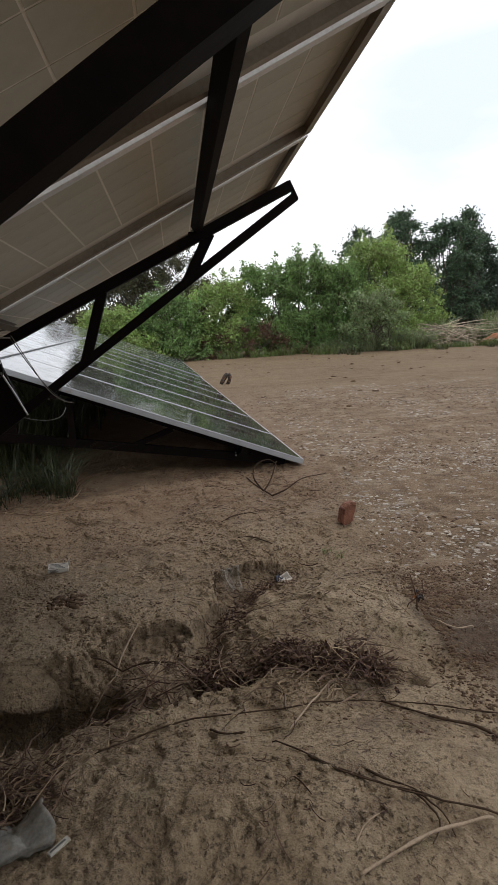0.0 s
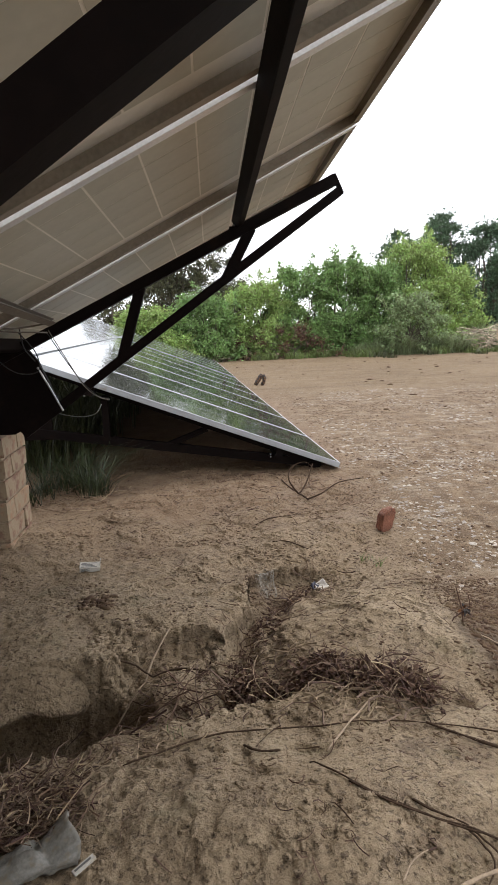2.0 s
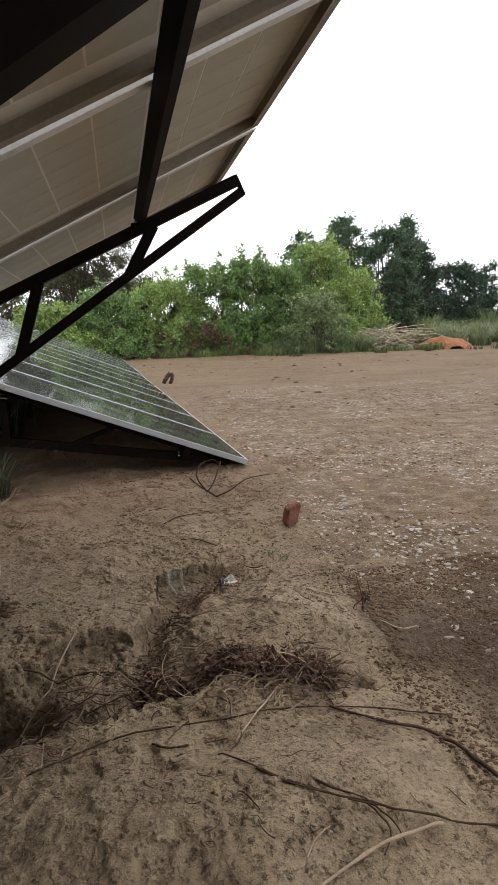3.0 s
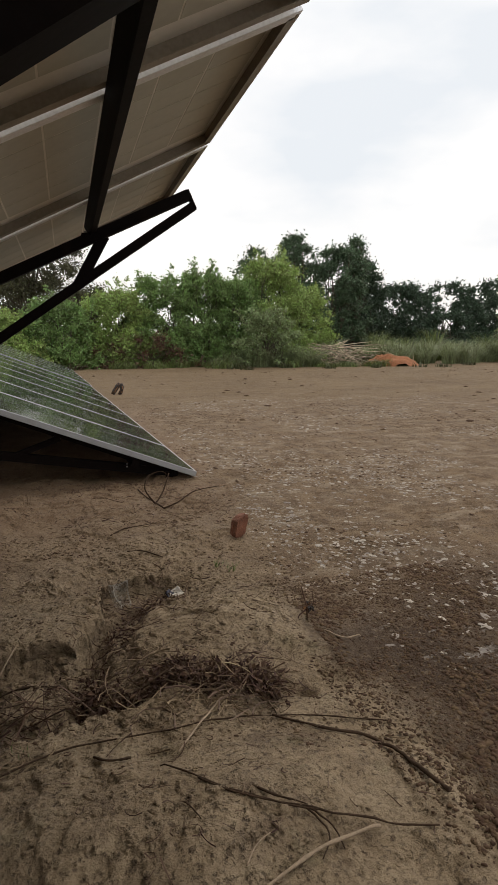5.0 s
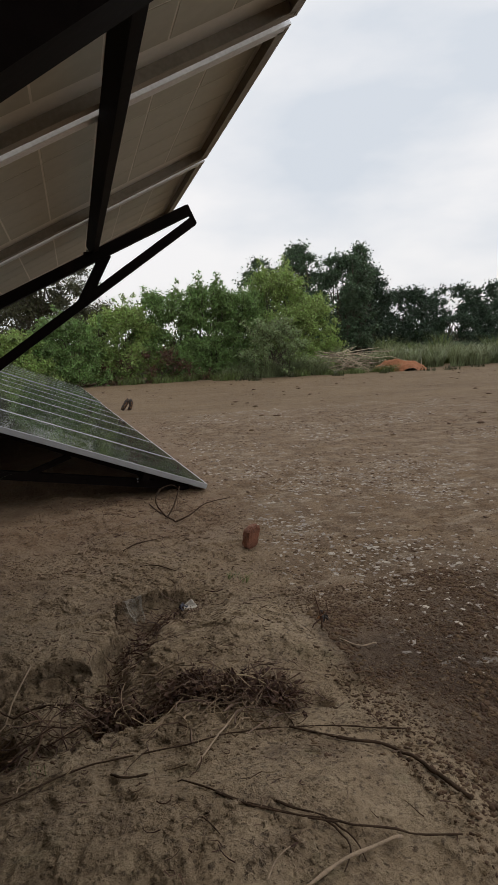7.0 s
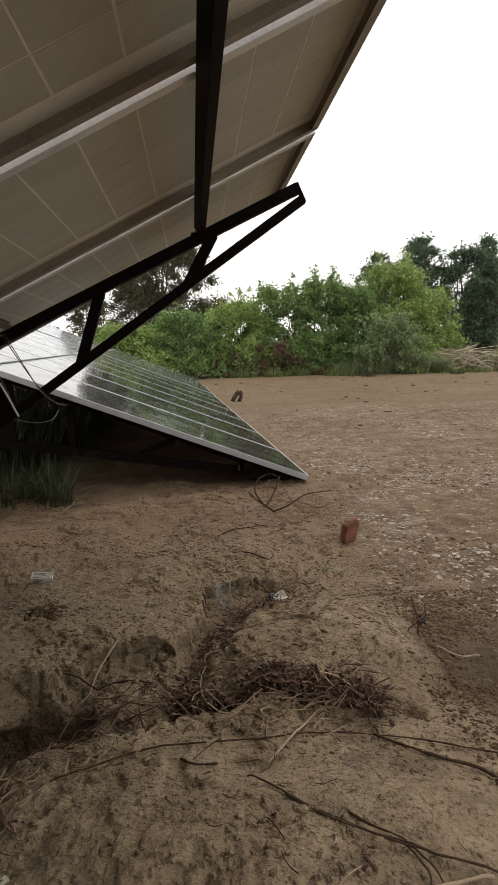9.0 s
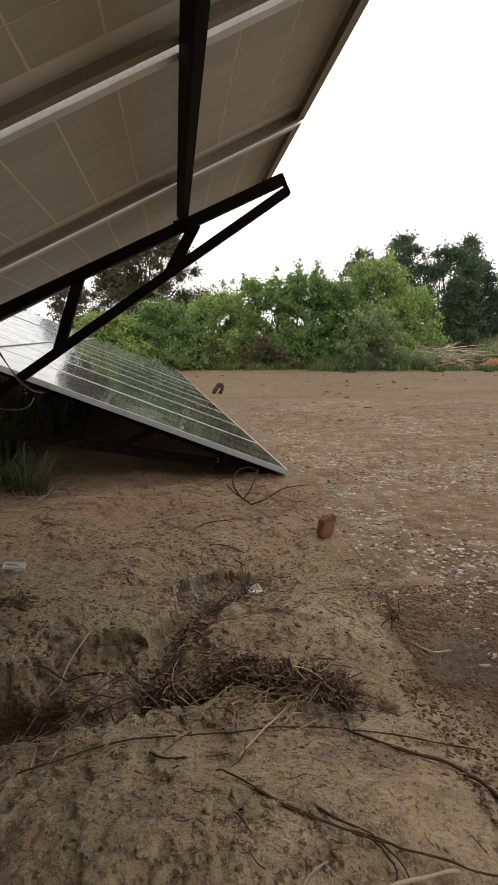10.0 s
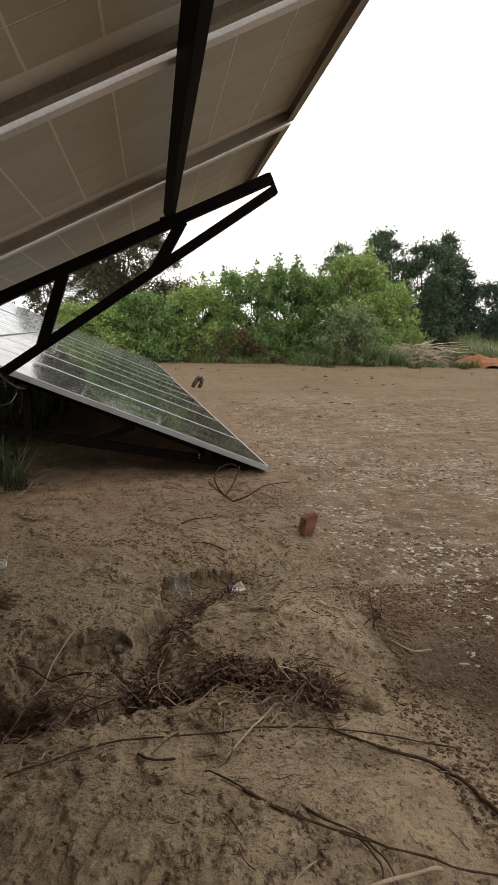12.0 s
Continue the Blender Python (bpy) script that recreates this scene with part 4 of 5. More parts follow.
stick([(-0.14, 1.368), (0.0, 1.43), (0.144, 1.469), (0.35, 1.470), (0.50, 1.485), (0.649, 1.478), (0.819, 1.427), (0.95, 1.38)], 0.0038, 0.0030, BARK, "long thin brown stick lying across the mound", seed=1, forks=[[(0.25, 1.475), (0.22, 1.45), (0.18, 1.395)], [(0.655, 1.48), (0.66, 1.52), (0.655, 1.56)]])
stick([(0.640, 1.478), (0.768, 1.37), (0.86, 1.325), (0.893, 1.26), (0.904, 1.19), (0.930, 1.075)], 0.0055, 0.009, BARK, "thick twisted brown root lying on the mound", "root", "root", seed=2)
stick([(-0.245, 1.925), (-0.12, 1.915), (-0.016, 1.90), (0.10, 1.89), (0.19, 1.88)], 0.0058, 0.0046, BARK, "brown stick lying across the gully", seed=3)
stick([(-0.36, 1.66), (-0.24, 1.80), (-0.144, 1.897), (-0.045, 2.20)], 0.0056, 0.0042, PALE_WOOD, "pale straight stalk lying over the pit", seed=4)
stick([(0.300, 1.322), (0.355, 1.252), (0.407, 1.19), (0.491, 1.13), (0.578, 1.087), (0.724, 1.054), (0.86, 1.01)], 0.0032, 0.0042, BARK, "long dark brown stick lying on the mound", seed=5, forks=[[(0.578, 1.092), (0.605, 1.032), (0.567, 0.979)], [(0.578, 1.095), (0.62, 1.05), (0.625, 1.0)]])
stick([(0.37, 1.225), (0.43, 1.165), (0.51, 1.118), (0.60, 1.082)], 0.0035, 0.0028, BARK, "thin dark stick beside a longer one", seed=6)
stick([(0.49, 1.162), (0.53, 1.125), (0.581, 1.092)], 0.0045, 0.003, BARK, "short dark stick lying across a longer one", seed=16)
stick([(0.40, 0.93), (0.491, 0.968), (0.60, 1.01), (0.733, 1.046)], 0.0055, 0.0065, PALE_WOOD, "thick pale stick with a broken end", seed=7)
stick([(0.350, 1.366), (0.44, 1.485), (0.534, 1.605)], 0.0062, 0.0052, PALE_WOOD, "pale straight stalk leaning on the debris", seed=8)
stick([(0.150, 1.405), (0.17, 1.378), (0.205, 1.366), (0.236, 1.368)], 0.0052, 0.004, BARK, "short curved brown stick on the mound", seed=9)
stick([(0.326, 1.17), (0.335, 1.14), (0.348, 1.10)], 0.0026, 0.002, BARK, "short dark twig on the mound", seed=10)
stick([(0.41, 0.985), (0.44, 1.02), (0.478, 1.043)], 0.003, 0.002, PALE_WOOD, "thin pale curved twig on the mound", seed=11)
stick([(-0.17, 1.52), (-0.08, 1.575), (0.02, 1.64), (0.06, 1.69)], 0.010, 0.007, BARK, "broken brown stick with a pale end in the gully", seed=12)
stick([(0.335, 3.14), (0.42, 3.20), (0.52, 3.22), (0.60, 3.295)], 0.005, 0.003, BARK, "small brown twig on the reddish soil", seed=13)
stick([(0.39, 2.85), (0.46, 2.83), (0.54, 2.72)], 0.005, 0.003, BARK, "small brown twig by the gully", seed=14)
stick([(0.98, 1.88), (1.03, 1.83), (1.12, 1.86)], 0.005, 0.004, PALE_WOOD, "short pale stick by the damp soil", seed=15)
zt = gz(0.69, 3.62)
stick([(0.60, 4.10), (0.63, 3.85), (0.694, 3.605)], 0.008, 0.010, BARK, "dark dead branch before the far table", "branch", "branch", seed=17, forks=[
    [(0.694, 3.605, zt + 0.01), (0.80, 3.66, zt + 0.03), (0.92, 3.74, zt + 0.07), (1.09, 3.78, zt + 0.08)],
    [(0.66, 3.72, zt + 0.01), (0.72, 3.80, zt + 0.06), (0.78, 3.90, zt + 0.16)],
    [(0.66, 3.72, zt + 0.01), (0.60, 3.75, zt + 0.10), (0.63, 3.80, zt + 0.17), (0.72, 3.84, zt + 0.19), (0.78, 3.85, zt + 0.14)]])
zs = gz(0.95, 1.95)
v, f = joined([limb([(0.950, 1.95, zs - 0.02), (0.945, 1.955, zs + 0.05), (0.925, 1.965, zs + 0.13)], 0.004, 0.002), limb([(0.948, 1.952, zs + 0.03), (0.975, 1.96, zs + 0.06), (0.97, 1.965, zs + 0.10)], 0.003, 0.0015), limb([(0.948, 1.952, zs + 0.045), (0.915, 1.95, zs + 0.025), (0.90, 1.945, zs + 0.0)], 0.003, 0.0015)])
sprig = new("dead_sprig", mesh_of("dead_sprig", v, f, DEAD_STALK))
rs = np.random.default_rng(5)
lv, lf = leaf_cloud(rs, [(0.955, 1.955, zs + 0.055)], [np.array([0.012, 0.010, 0.014])], 22, 0.020)
child("dry_leaf", mesh_tris("dry_leaf", lv, lf, DEBRIS), sprig)
tagged(sprig, "dead upright dark sprig standing in the soil", "sprig")


def strands(spots, n, spread, reach, r, seed, lift=0.03, sides=3, flat=1.0, way=None):
    """Loose bent stalks lying over one another on the soil."""
    rng = np.random.default_rng(seed)
    pieces = []
    for k in range(n):
        x, y = spots[rng.integers(len(spots))]
        x, y = x + rng.normal() * spread, y + rng.normal() * spread * flat
        a = rng.random() * 2 * math.pi if way is None else way + rng.normal() * 0.5
        length = reach * (0.35 + 0.9 * rng.random())
        curl = rng.normal() * 1.6
        h = rng.random() * lift
        rise = rng.normal() * 0.25
        flat_pts = [(x + math.cos(a + curl * t) * length * (t - 0.5), y + math.sin(a + curl * t) * length * (t - 0.5)) for t in np.linspace(0, 1, 5)]
        soil = [gz(*p) for p in flat_pts]
        tilt = max(-0.5 * length, min(0.5 * length, soil[-1] - soil[0]))
        base = max(soil[0], soil[-1] - tilt, soil[2] - tilt / 2)
        pts = [(p[0], p[1], base + tilt * t + 0.002 + max(0.0, h + rise * length * (t - 0.5))) for p, t in zip(flat_pts, np.linspace(0, 1, 5))]
        rr = r * (0.5 + rng.random())
        pieces.append(limb(pts, rr, rr * 0.5, sides))
    return joined(pieces)


def litter(name, mat, label, category, *args, **more):
    v, f = strands(*args, **more)
    return tagged(new(name, mesh_of(name, v, f, mat)), label, category, kind="stuff")


DEBRIS_LINE = [(0.14 + 0.54 * t, 1.77 - 0.02 * t - 0.13 * t * t + 0.02 * math.sin(t * 17)) for t in np.linspace(0, 1, 18)]
litter("dead_weed_pile", DEAD_STALK, "heap of dark dead weeds along the mound", "dead weeds", DEBRIS_LINE, 430, 0.044, 0.085, 0.0017, 31, lift=0.045, flat=0.7)
litter("dead_weed_pile", DRY_STALK, "pale straws among dark dead weeds", "straw", DEBRIS_LINE, 150, 0.065, 0.12, 0.0019, 32, lift=0.065)
rs = np.random.default_rng(34)
spots = [(x, y, gz(x, y) + 0.022) for x, y in DEBRIS_LINE]
lv, lf = leaf_cloud(rs, spots, [np.array([0.055, 0.06, 0.034])] * len(spots), 2600, 0.021)
tagged(new("dead_leaves", mesh_tris("dead_leaves", lv, lf, DEAD_STALK)), "dark curled dead leaves in the weed heap", "dead leaves", kind="stuff")
litter("straw", DRY_STALK, "pale straws fanned out below the weed heap", "straw", [(0.39, 1.60), (0.43, 1.56), (0.50, 1.57), (0.55, 1.56)], 34, 0.045, 0.15, 0.0024, 33, lift=0.03, way=1.1)
litter("dry_grass", DRY_STALK, "tangled dry grass in the gully", "dry grass", [(-0.16, 1.42), (-0.10, 1.47), (-0.03, 1.50), (-0.09, 1.36), (-0.2, 1.46)], 60, 0.06, 0.10, 0.0013, 35, lift=0.03)
litter("dry_grass", DEAD_STALK, "dark roots hanging into the pit", "roots", [(-0.28, 1.60), (-0.20, 1.66), (-0.10, 1.72), (0.0, 1.76), (-0.05, 1.66)], 60, 0.07, 0.20, 0.0020, 36, lift=0.04)
NEST = [(-0.44, 1.29), (-0.38, 1.30), (-0.32, 1.29), (-0.28, 1.28), (-0.36, 1.23), (-0.43, 1.21)]
litter("dry_grass", DRY_STALK, "bundle of dry brown grass beside the pit", "dry grass", NEST, 420, 0.042, 0.09, 0.0017, 37, lift=0.070)
litter("dry_grass", DEAD_STALK, "rust-brown straw under the dry bundle", "dry grass", NEST, 640, 0.042, 0.09, 0.0017, 47, lift=0.055)
GULLY_BED = [(0.12, 1.84), (0.18, 1.98), (0.22, 2.08), (0.31, 2.15), (0.36, 2.28), (0.42, 2.35), (0.47, 2.42), (0.55, 2.55)]
litter("dry_grass", DEAD_STALK, "dead brown stalks lying in the gully", "dry grass", GULLY_BED, 150, 0.075, 0.09, 0.0019, 38, lift=0.025)
litter("dry_grass", DRY_STALK, "pale straws lying in the gully", "straw", GULLY_BED, 70, 0.07, 0.09, 0.0018, 39, lift=0.02)
rs = np.random.default_rng(46)
spots = [(x + dx, y, gz(x + dx, y) + 0.004) for x, y in GULLY_BED + [(0.02, 1.70), (-0.08, 1.62), (0.08, 1.92), (0.27, 2.2)] for dx in (-0.03, 0.03)]
lv, lf = leaf_cloud(rs, spots, [np.array([0.075, 0.07, 0.014])] * len(spots), 1300, 0.014)
tagged(new("dead_leaves", mesh_tris("dead_leaves", lv, lf, DEAD_STALK)), "dark crumbled dead leaves along the gully bed", "dead leaves", kind="stuff")
rs = np.random.default_rng(40)
litter("loose_straw", DRY_STALK, "loose straws scattered over the soil", "straw", [(rs.uniform(-0.4, 1.0), rs.uniform(1.0, 3.4)) for k in range(160)], 300, 0.05, 0.055, 0.0013, 40, lift=0.006)
litter("loose_twigs", DEAD_STALK, "loose dark twigs scattered over the soil", "twigs", [(rs.uniform(-0.5, 1.1), rs.uniform(1.0, 4.2)) for k in range(160)], 560, 0.06, 0.05, 0.0014, 41, lift=0.006)
litter("loose_twigs", DEAD_STALK, "dark twigs scattered before the far table", "twigs", [(rs.uniform(0.2, 1.0), rs.uniform(3.2, 4.3)) for k in range(30)], 120, 0.08, 0.11, 0.0018, 42, lift=0.01)
litter("dry_grass", DRY_STALK, "dry straws at the foot of the green tuft", "straw", [(-0.85, 3.75), (-0.70, 3.85), (-0.55, 3.95), (-0.78, 3.6)], 90, 0.09, 0.24, 0.0018, 43, lift=0.04)

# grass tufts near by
grass_patch("grass_tuft", [(-1.05 + 0.13 * k, 3.90 + 0.40 * ((k * 7) % 5) / 5) for k in range(4)], BLADE_TUFT, "dull green grass tuft, darkened for the shade of the table", "grass", 51, 110, 0.14, 0.36, 0.007, 1.1, 1.0)
rg = np.random.default_rng(52)
# dense grass added to block light and darken the space under the tables
grass_patch("shaded_grass", [(rg.uniform(-3.4, -1.0), rg.uniform(4.6, 9.0)) for k in range(210)], BLADE_DARK, "rank grass added under the far tables to keep light out", "grass", 52, 70, 0.28, 0.70, 0.014, 0.5, 1.0)
grass_patch("grass_tuft", [(0.83, 2.58), (0.80, 2.66)], BLADE_GREEN, "tiny green grass tuft on the mound", "grass", 53, 26, 0.035, 0.055, 0.003, 0.7, 1.0)
grass_patch("grass_tuft", [(0.02, 1.56), (-0.02, 1.48)], BLADE_GREEN, "tiny green seedlings in the soil", "grass", 54, 8, 0.03, 0.05, 0.003, 0.5, 1.0)
grass_patch("dry_tuft", [(0.30, 3.9), (0.10, 4.0), (-0.1, 3.95), (0.75, 3.95)], DRY_STALK, "few dry upright stalks before the far table", "grass", 55, 5, 0.08, 0.18, 0.004, 0.3, 1.0)

# ---- litter ----
broken = bmesh.new()
outline = ((-0.044, -0.055), (-0.050, 0.030), (-0.022, 0.054), (0.030, 0.070), (0.046, 0.050), (0.038, -0.034), (0.008, -0.072))
rows = [[broken.verts.new((x * k * 0.78, y * 0.8, z * k)) for x, z in outline] for y, k in ((-0.034, 1.0), (0.0, 1.03), (0.036, 0.92))]
broken.faces.new(rows[0])
broken.faces.new(rows[2][::-1])
for low, high in ((rows[0], rows[1]), (rows[1], rows[2])):
    for k in range(len(outline)):
        j = (k + 1) % len(outline)
        broken.faces.new((low[j], low[k], high[k], high[j]))
bmesh.ops.recalc_face_normals(broken, faces=broken.faces)
bmesh.ops.bevel(broken, geom=list(broken.edges), offset=0.004, segments=1, affect="EDGES")
bmesh.ops.triangulate(broken, faces=broken.faces)
bmesh.ops.subdivide_edges(broken, edges=list(broken.edges), cuts=2, use_grid_fill=True)
rb = np.random.default_rng(91)
for v in broken.verts:
    v.co += Vector(rb.normal(size=3) * 0.0011)
lump = part("broken_brick", broken, BRICK_WET)
lump.matrix_basis = pose(1.003, 3.02, gz(1.003, 3.02) + 0.055, 4, 10, 20)
tagged(lump, "broken piece of wet red brick standing in the soil", "brick")

px, py = -0.448, 2.64
pack = part("cigarette_packet", box(bmesh.new(), -0.044, 0.044, -0.027, 0.027, 0, 0.022, 0.002), WHITE_CARD)
pack.matrix_basis = pose(px, py, gz(px, py) + 0.003, 8, 4, 8)
for k in range(5):
    part("printed_bar", box(bmesh.new(), -0.036, -0.008 + 0.008 * (k % 3), -0.0285, -0.0272, 0.0035 + k * 0.0036, 0.0052 + k * 0.0036), GREY_INK, pack)
for k in range(4):
    part("printed_bar", box(bmesh.new(), -0.038 + 0.004 * (k % 2), 0.030 - 0.009 * (k % 3), -0.021 + 0.011 * k, -0.0165 + 0.011 * k, 0.0221, 0.0229), GREY_INK, pack)
part("lid_flap", bar(bmesh.new(), (0.041, 0.0, 0.018), (0.047, 0.004, 0.047), 0.030, 0.0015, (1, 0, 0)), WHITE_CARD, pack, "open white card flap")
tagged(pack, "dirty white card packet with an open flap", "packet")


def crumpled(name, size, mat, seed, folds=3, flat=0.5):
    """A crushed piece of film: a sheet folded up along random lines."""
    rng = np.random.default_rng(seed)
    n = 26
    u = np.linspace(-1, 1, n)
    U, V = np.meshgrid(u, u)
    Z = 0 * U
    for k in range(folds * 3):
        a, c = rng.random() * math.pi, rng.uniform(-0.7, 0.7)
        Z = Z + rng.uniform(0.05, 0.22) * np.abs(U * math.cos(a) + V * math.sin(a) - c)
    Z = Z - Z.min()
    Z = flat * Z * (1 - 0.75 * np.maximum(np.abs(U), np.abs(V)) ** 4) + 0.012 * fractal(U * 5, V * 5, 3, seed)
    X = U * size[0] / 2 * (1 + 0.15 * fractal(V * 2, U * 2, 2, seed + 3))
    Y = V * size[1] / 2 * (1 + 0.15 * fractal(U * 2, V * 2, 2, seed + 5))
    v = np.stack([X, Y, Z * size[2]], -1).reshape(-1, 3)
    k = np.arange(n * n).reshape(n, n)
    q = np.stack([k[:-1, :-1], k[:-1, 1:], k[1:, 1:], k[1:, :-1]], -1).reshape(-1, 4)
    ob = new(name, mesh_tris(name, v, q, mat, True))
    thick = ob.modifiers.new("thickness", "SOLIDIFY")
    thick.thickness = 0.0008
    return ob




def crushed_bag(start, end, half_wide, half_tall, mat, seed):
    """A crushed tube of thin film that lies on the soil, open at its end with a flared rim."""
    around, rows = 44, 34
    axis = Vector((end[0] - start[0], end[1] - start[1], 0))
    across = Vector((axis.y, -axis.x, 0)).normalized()
    verts = []
    for i in range(rows):
        t = i / (rows - 1)
        flare = (0.35 + 0.65 * min(1.0, t * 4)) * (1 + 0.30 * max(0.0, t - 0.82) / 0.18)
        for j in range(around):
            a = 2 * math.pi * j / around
            w = 1 + 0.34 * float(fractal(np.array(t * 3.2), np.array(math.cos(a) * 1.6 + math.sin(a) * 1.1), 3, seed))
            w += 0.10 * abs(math.sin(5 * a + 7 * t + 2 * math.sin(9 * t)))
            p = Vector((start[0], start[1], 0)) + axis * (t + 0.05 * math.sin(3 * a) * max(0.0, t - 0.6))
            p += across * math.cos(a) * half_wide * flare * w
            p.z = max(0.002, half_tall * (1 + math.sin(a) * flare * w) * (0.55 + 0.55 * t))
            p.z += gz(p.x, p.y)
            verts.append(tuple(p))
    k = np.arange(rows * around).reshape(rows, around)
    n = np.roll(k, -1, axis=1)
    q = np.stack([k[:-1], n[:-1], n[1:], k[1:]], -1).reshape(-1, 4)
    ob = new("plastic_bag", mesh_tris("plastic_bag", verts, q, mat, True))
    ob.modifiers.new("thickness", "SOLIDIFY").thickness = 0.0007
    return ob


bag = crushed_bag((-0.45, 1.045), (-0.215, 1.165), 0.038, 0.027, PLASTIC_FILM, 17)
tagged(bag, "crumpled dusty clear plastic bag on the soil", "plastic bag")
card = part("card_scrap", box(bmesh.new(), -0.024, 0.024, -0.007, 0.007, 0, 0.006, 0.001), WHITE_CARD)
card.matrix_basis = pose(-0.184, 1.113, gz(-0.184, 1.113) + 0.004, 0, -6, 42)
part("printed_bar", box(bmesh.new(), -0.020, 0.016, -0.002, 0.002, 0.0062, 0.0070), GREY_INK, card)
tagged(card, "small scrap of white card beside the plastic bag", "card")
wrap = crumpled("food_wrapper", (0.065, 0.055, 0.055), WHITE_CARD, 29, flat=0.9)
wrap.matrix_basis = pose(0.552, 2.47, gz(0.552, 2.47) + 0.010, 24, -8, 30)
dark_side = crumpled("dark_panel", (0.036, 0.03, 0.04), DARK_INK, 30, flat=0.9)
dark_side.parent = wrap
dark_side.matrix_basis = pose(-0.028, 0.012, 0.004, 0, 10, 20)
tagged(wrap, "crumpled white and dark food wrapper in the gully", "wrapper")
net = crumpled("mesh_bag", (0.075, 0.11, 0.08), WHITE_CARD, 44, folds=5, flat=1.0)
net.modifiers.clear()
wires = net.modifiers.new("net", "WIREFRAME")
wires.thickness = 0.0007
net.matrix_basis = pose(0.305, 2.44, gz(0.305, 2.44) + 0.035, 48, 6, 24)
tagged(net, "torn pale net bag half buried in the gully", "net bag")

# a dark curled piece of bark in the field
bx, by = 1.13, 10.9
v, f = joined([limb([(bx - 0.11, by, 0.00), (bx - 0.08, by, 0.06), (bx - 0.03, by + 0.02, 0.13), (bx + 0.02, by + 0.02, 0.18)], 0.036, 0.046, 8), limb([(bx + 0.02, by - 0.02, 0.18), (bx + 0.05, by - 0.02, 0.12), (bx + 0.035, by - 0.02, 0.05), (bx + 0.0, by - 0.02, -0.01)], 0.046, 0.030, 8)])
tagged(new("bark_curl", mesh_of("bark_curl", v, f, DEBRIS, True)), "dark curled piece of bark lying in the field", "bark")

# ---- crumbs, clods and pale flakes ----


def scattered(name, count, area, size, flat, mat, label, category, seed, keep=None, sink=0.25):
    """Small uneven lumps strewn over the soil; area is x0, x1, y0, y1."""
    rng = np.random.default_rng(seed)
    k = 7
    ring = np.array([(math.cos(2 * math.pi * i / k), math.sin(2 * math.pi * i / k)) for i in range(k)])
    base = np.concatenate([np.c_[ring, np.full(k, -0.5)], np.c_[ring * 0.9, np.full(k, 0.25)], np.c_[ring * 0.45, np.full(k, 0.6)]])
    faces = np.array([(r * k + i, r * k + (i + 1) % k, (r + 1) * k + (i + 1) % k, (r + 1) * k + i) for r in (0, 1) for i in range(k)] + [(14, 15, 16, 17), (14, 17, 18, 20), (18, 19, 20, 20)][:2])
    corners = len(base)
    x, y = rng.uniform(area[0], area[1], count * 4), rng.uniform(area[2], area[3], count * 4)
    if keep is not None:
        ok = rng.random(len(x)) < keep(x, y)
        x, y = x[ok], y[ok]
    x, y = x[:count], y[:count]
    n = len(x)
    s = size * np.clip(np.exp(rng.normal(size=n) * 0.5), 0.3, 1.9)
    a = rng.random(n) * 2 * math.pi
    wob = 1 + 0.30 * np.repeat(rng.normal(size=(n, 1, k)), 3, axis=1).reshape(n, corners)
    v = base[None] * np.stack([wob, wob, 1 + 0.2 * rng.normal(size=(n, corners))], -1)
    v = v * (s[:, None, None] / 2) * np.stack([1 + 0.5 * rng.random(n), 0.7 + 0.3 * rng.random(n), np.full(n, flat)], -1)[:, None, :]
    c, d = np.cos(a)[:, None], np.sin(a)[:, None]
    X, Y = v[..., 0] * c - v[..., 1] * d + x[:, None], v[..., 0] * d + v[..., 1] * c + y[:, None]
    Z = v[..., 2] + (height(x, y) + s * flat * (0.5 - sink) * 0.5)[:, None]
    f = (np.arange(n)[:, None, None] * corners + faces[None]).reshape(-1, 4)
    ob = new(name, mesh_tris(name, np.stack([X, Y, Z], -1).reshape(-1, 3), f, mat, True))
    return tagged(ob, label, category, kind="stuff")


def patchy(scale, level, seed, soft=0.15):
    return lambda x, y: smooth(fractal(x * scale, y * scale, 3, seed), level - soft, level + soft)


scattered("soil_crumbs", 6500, (-0.9, 1.1, 0.95, 3.6), 0.0058, 0.55, SOIL, "small crumbs of sandy soil", "soil crumbs", 61, patchy(2.5, 0.0, 61))
scattered("soil_crumbs", 2600, (-0.9, 1.0, 0.95, 3.4), 0.012, 0.6, SOIL, "rough clods of sandy soil", "clods", 74, patchy(3.2, 0.10, 74, 0.1))
scattered("soil_crumbs", 3200, (-1.2, 1.2, 0.95, 4.4), 0.0065, 0.5, CLOD, "small dark crumbs on the soil", "soil crumbs", 62, patchy(5.0, 0.12, 62, 0.08))
scattered("gully_clods", 420, (-0.35, 0.40, 1.54, 2.14), 0.020, 0.7, SOIL, "broken lumps of crust fallen into the gully", "clods", 76, patchy(4.0, 0.0, 76, 0.1))
scattered("gully_clods", 900, (-0.40, 0.62, 1.50, 2.62), 0.010, 0.7, SOIL, "crumbs of crust fallen into the gully", "clods", 77, patchy(5.0, 0.0, 77, 0.1))
scattered("dark_clods", 70, (-0.43, -0.30, 2.24, 2.35), 0.016, 0.6, CLOD, "cluster of dark clods on the pale soil", "clods", 75)
scattered("damp_clods", 11000, (0.86, 2.0, 0.9, 2.4), 0.0065, 0.6, CLOD, "fine dark crumbs on the damp soil", "soil crumbs", 68, patchy(2.2, -0.15, 69))
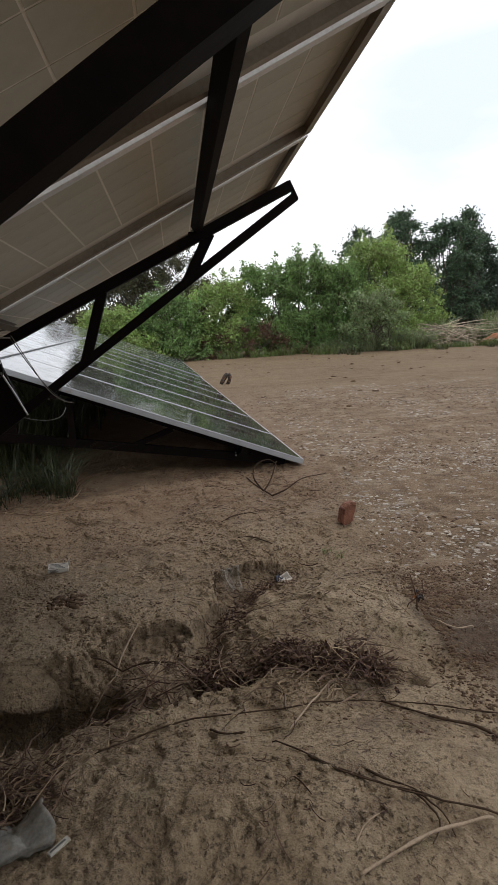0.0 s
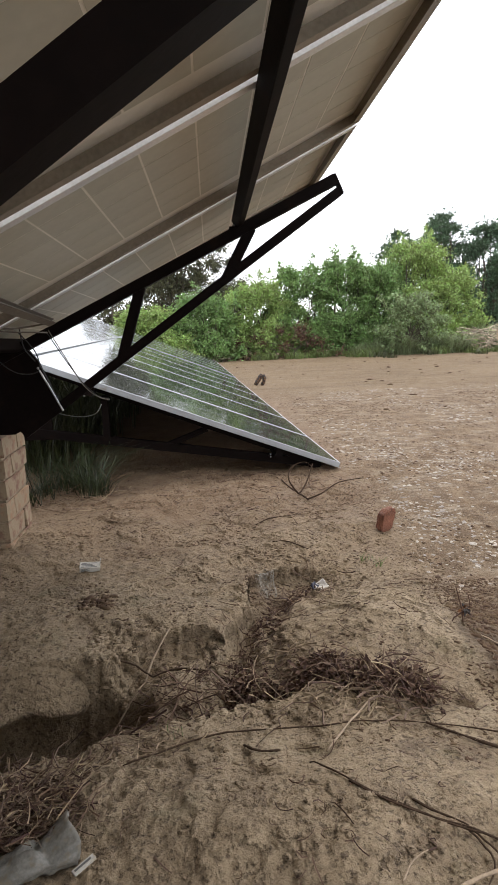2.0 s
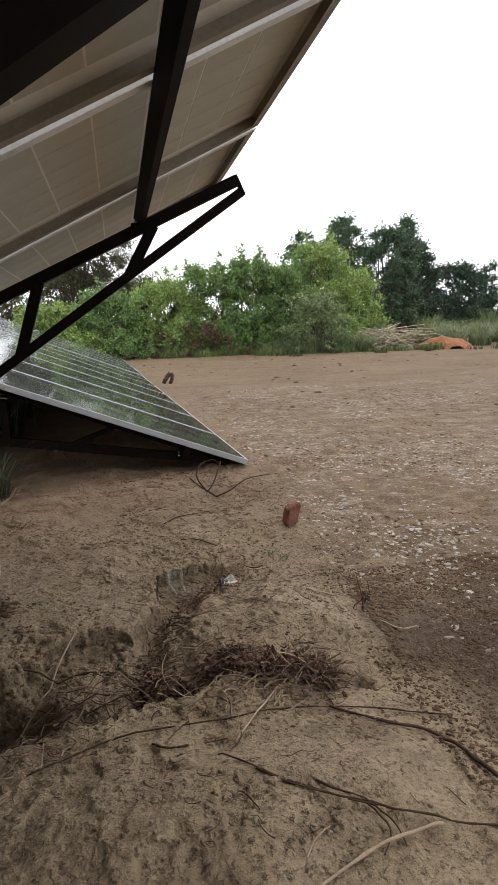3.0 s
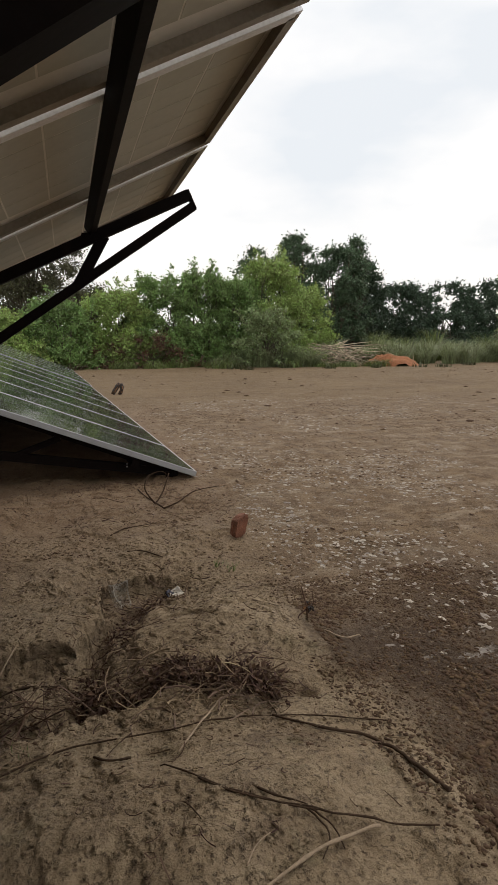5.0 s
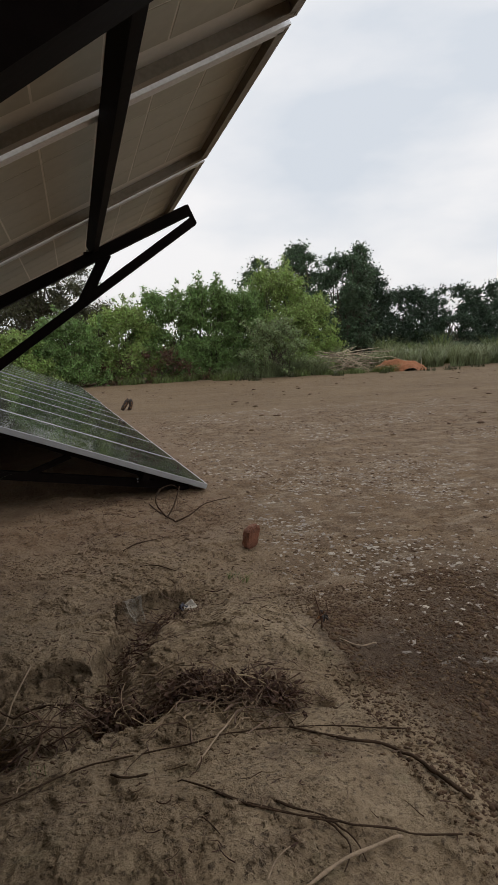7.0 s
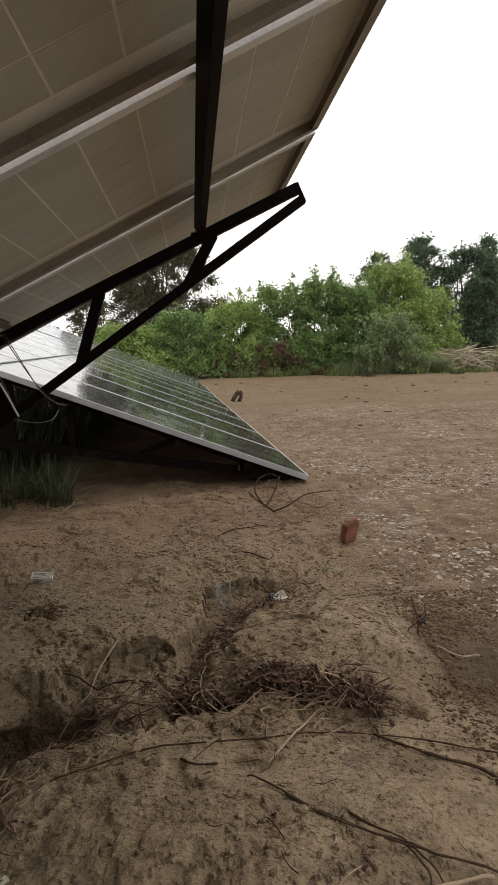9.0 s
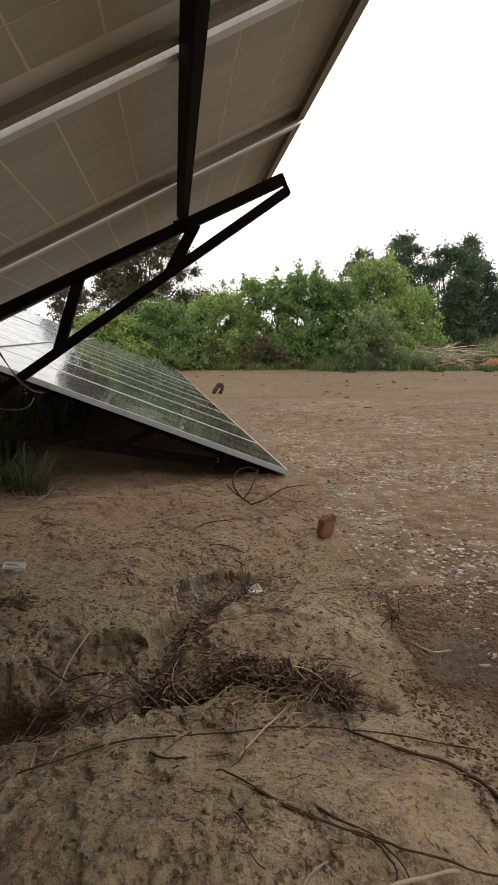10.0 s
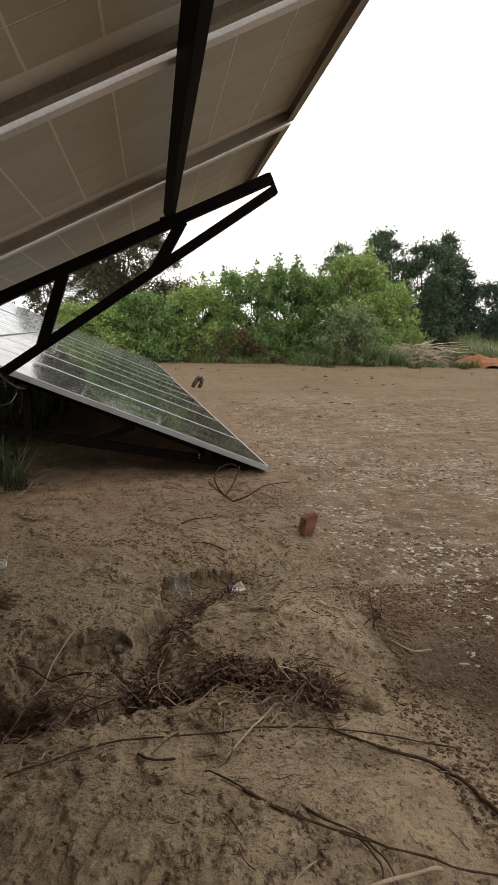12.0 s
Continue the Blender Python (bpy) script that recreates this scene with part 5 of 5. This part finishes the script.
scattered("damp_clods", 3600, (0.95, 1.8, 0.9, 2.4), 0.011, 0.6, CLOD, "dark damp clods at the edge of the mound", "clods", 63, patchy(2.2, -0.1, 63))
scattered("gravel", 5200, (0.98, 6.0, 2.0, 9.0), 0.013, 0.40, CLOD, "dark brown grit on the trampled ground", "gravel", 64, patchy(1.2, -0.1, 64))
scattered("pale_flakes", 5200, (0.95, 6.5, 2.0, 9.5), 0.017, 0.12, CHALK, "pale flat flakes strewn on the trampled ground", "flakes", 65, lambda x, y: patchy(1.4, 0.06, 65, 0.10)(x, y) * smooth(x - 0.02 * y, 0.9, 1.3), sink=0.1)
scattered("pale_flakes", 3600, (0.92, 3.4, 2.0, 5.2), 0.013, 0.12, CHALK, "small pale flakes on the trampled ground", "flakes", 69, lambda x, y: patchy(1.6, 0.05, 70)(x, y) * smooth(x - 0.02 * y, 0.88, 1.15), sink=0.1)
scattered("pale_flakes", 45, (1.2, 1.85, 1.55, 1.95), 0.020, 0.09, CHALK, "pale flakes in a damp hollow", "flakes", 66, sink=0.1)
scattered("dark_clods", 300, (0.5, 16.0, 6.0, 17.6), 0.042, 0.6, CLOD, "dark clods scattered over the field", "clods", 67)

# the undercut soil bank that hangs over the pit
nu, nv = 90, 26
bank_pts = []
for k in range(nv):
    t = k / (nv - 1)
    for i in range(nu):
        x = -1.25 + 1.07 * i / (nu - 1)
        fade = float(smooth(x, -0.18, -0.42))
        if t < 0.7:
            q = t / 0.7
            y = 2.02 - 0.26 * q
            z = gz(x, 2.03) - 0.004 - 0.105 * q * q - 0.02 * q
        else:
            q = (t - 0.7) / 0.3
            y = 1.76 + 0.16 * q
            z = gz(x, 2.03) - 0.129 - 0.05 * math.sin(q * 1.6)
        y += 0.05 * float(fractal(x * 6, t * 3, 3, 71)) * t + (2.03 - y) * (1 - fade)
        z += 0.022 * float(fractal(x * 9, y * 9 + t, 3, 72)) * min(1.0, t * 3) + 0.006 * float(fractal(x * 40, y * 40, 2, 73))
        bank_pts.append((x, y, z))
k = np.arange(nu * nv).reshape(nv, nu)
quads = np.stack([k[:-1, :-1], k[1:, :-1], k[1:, 1:], k[:-1, 1:]], -1).reshape(-1, 4)
bank = new("soil_bank", mesh_tris("soil_bank", bank_pts, quads, SOIL, True))
tagged(bank, "undercut bank of sandy soil over the pit", "soil bank", kind="structure")
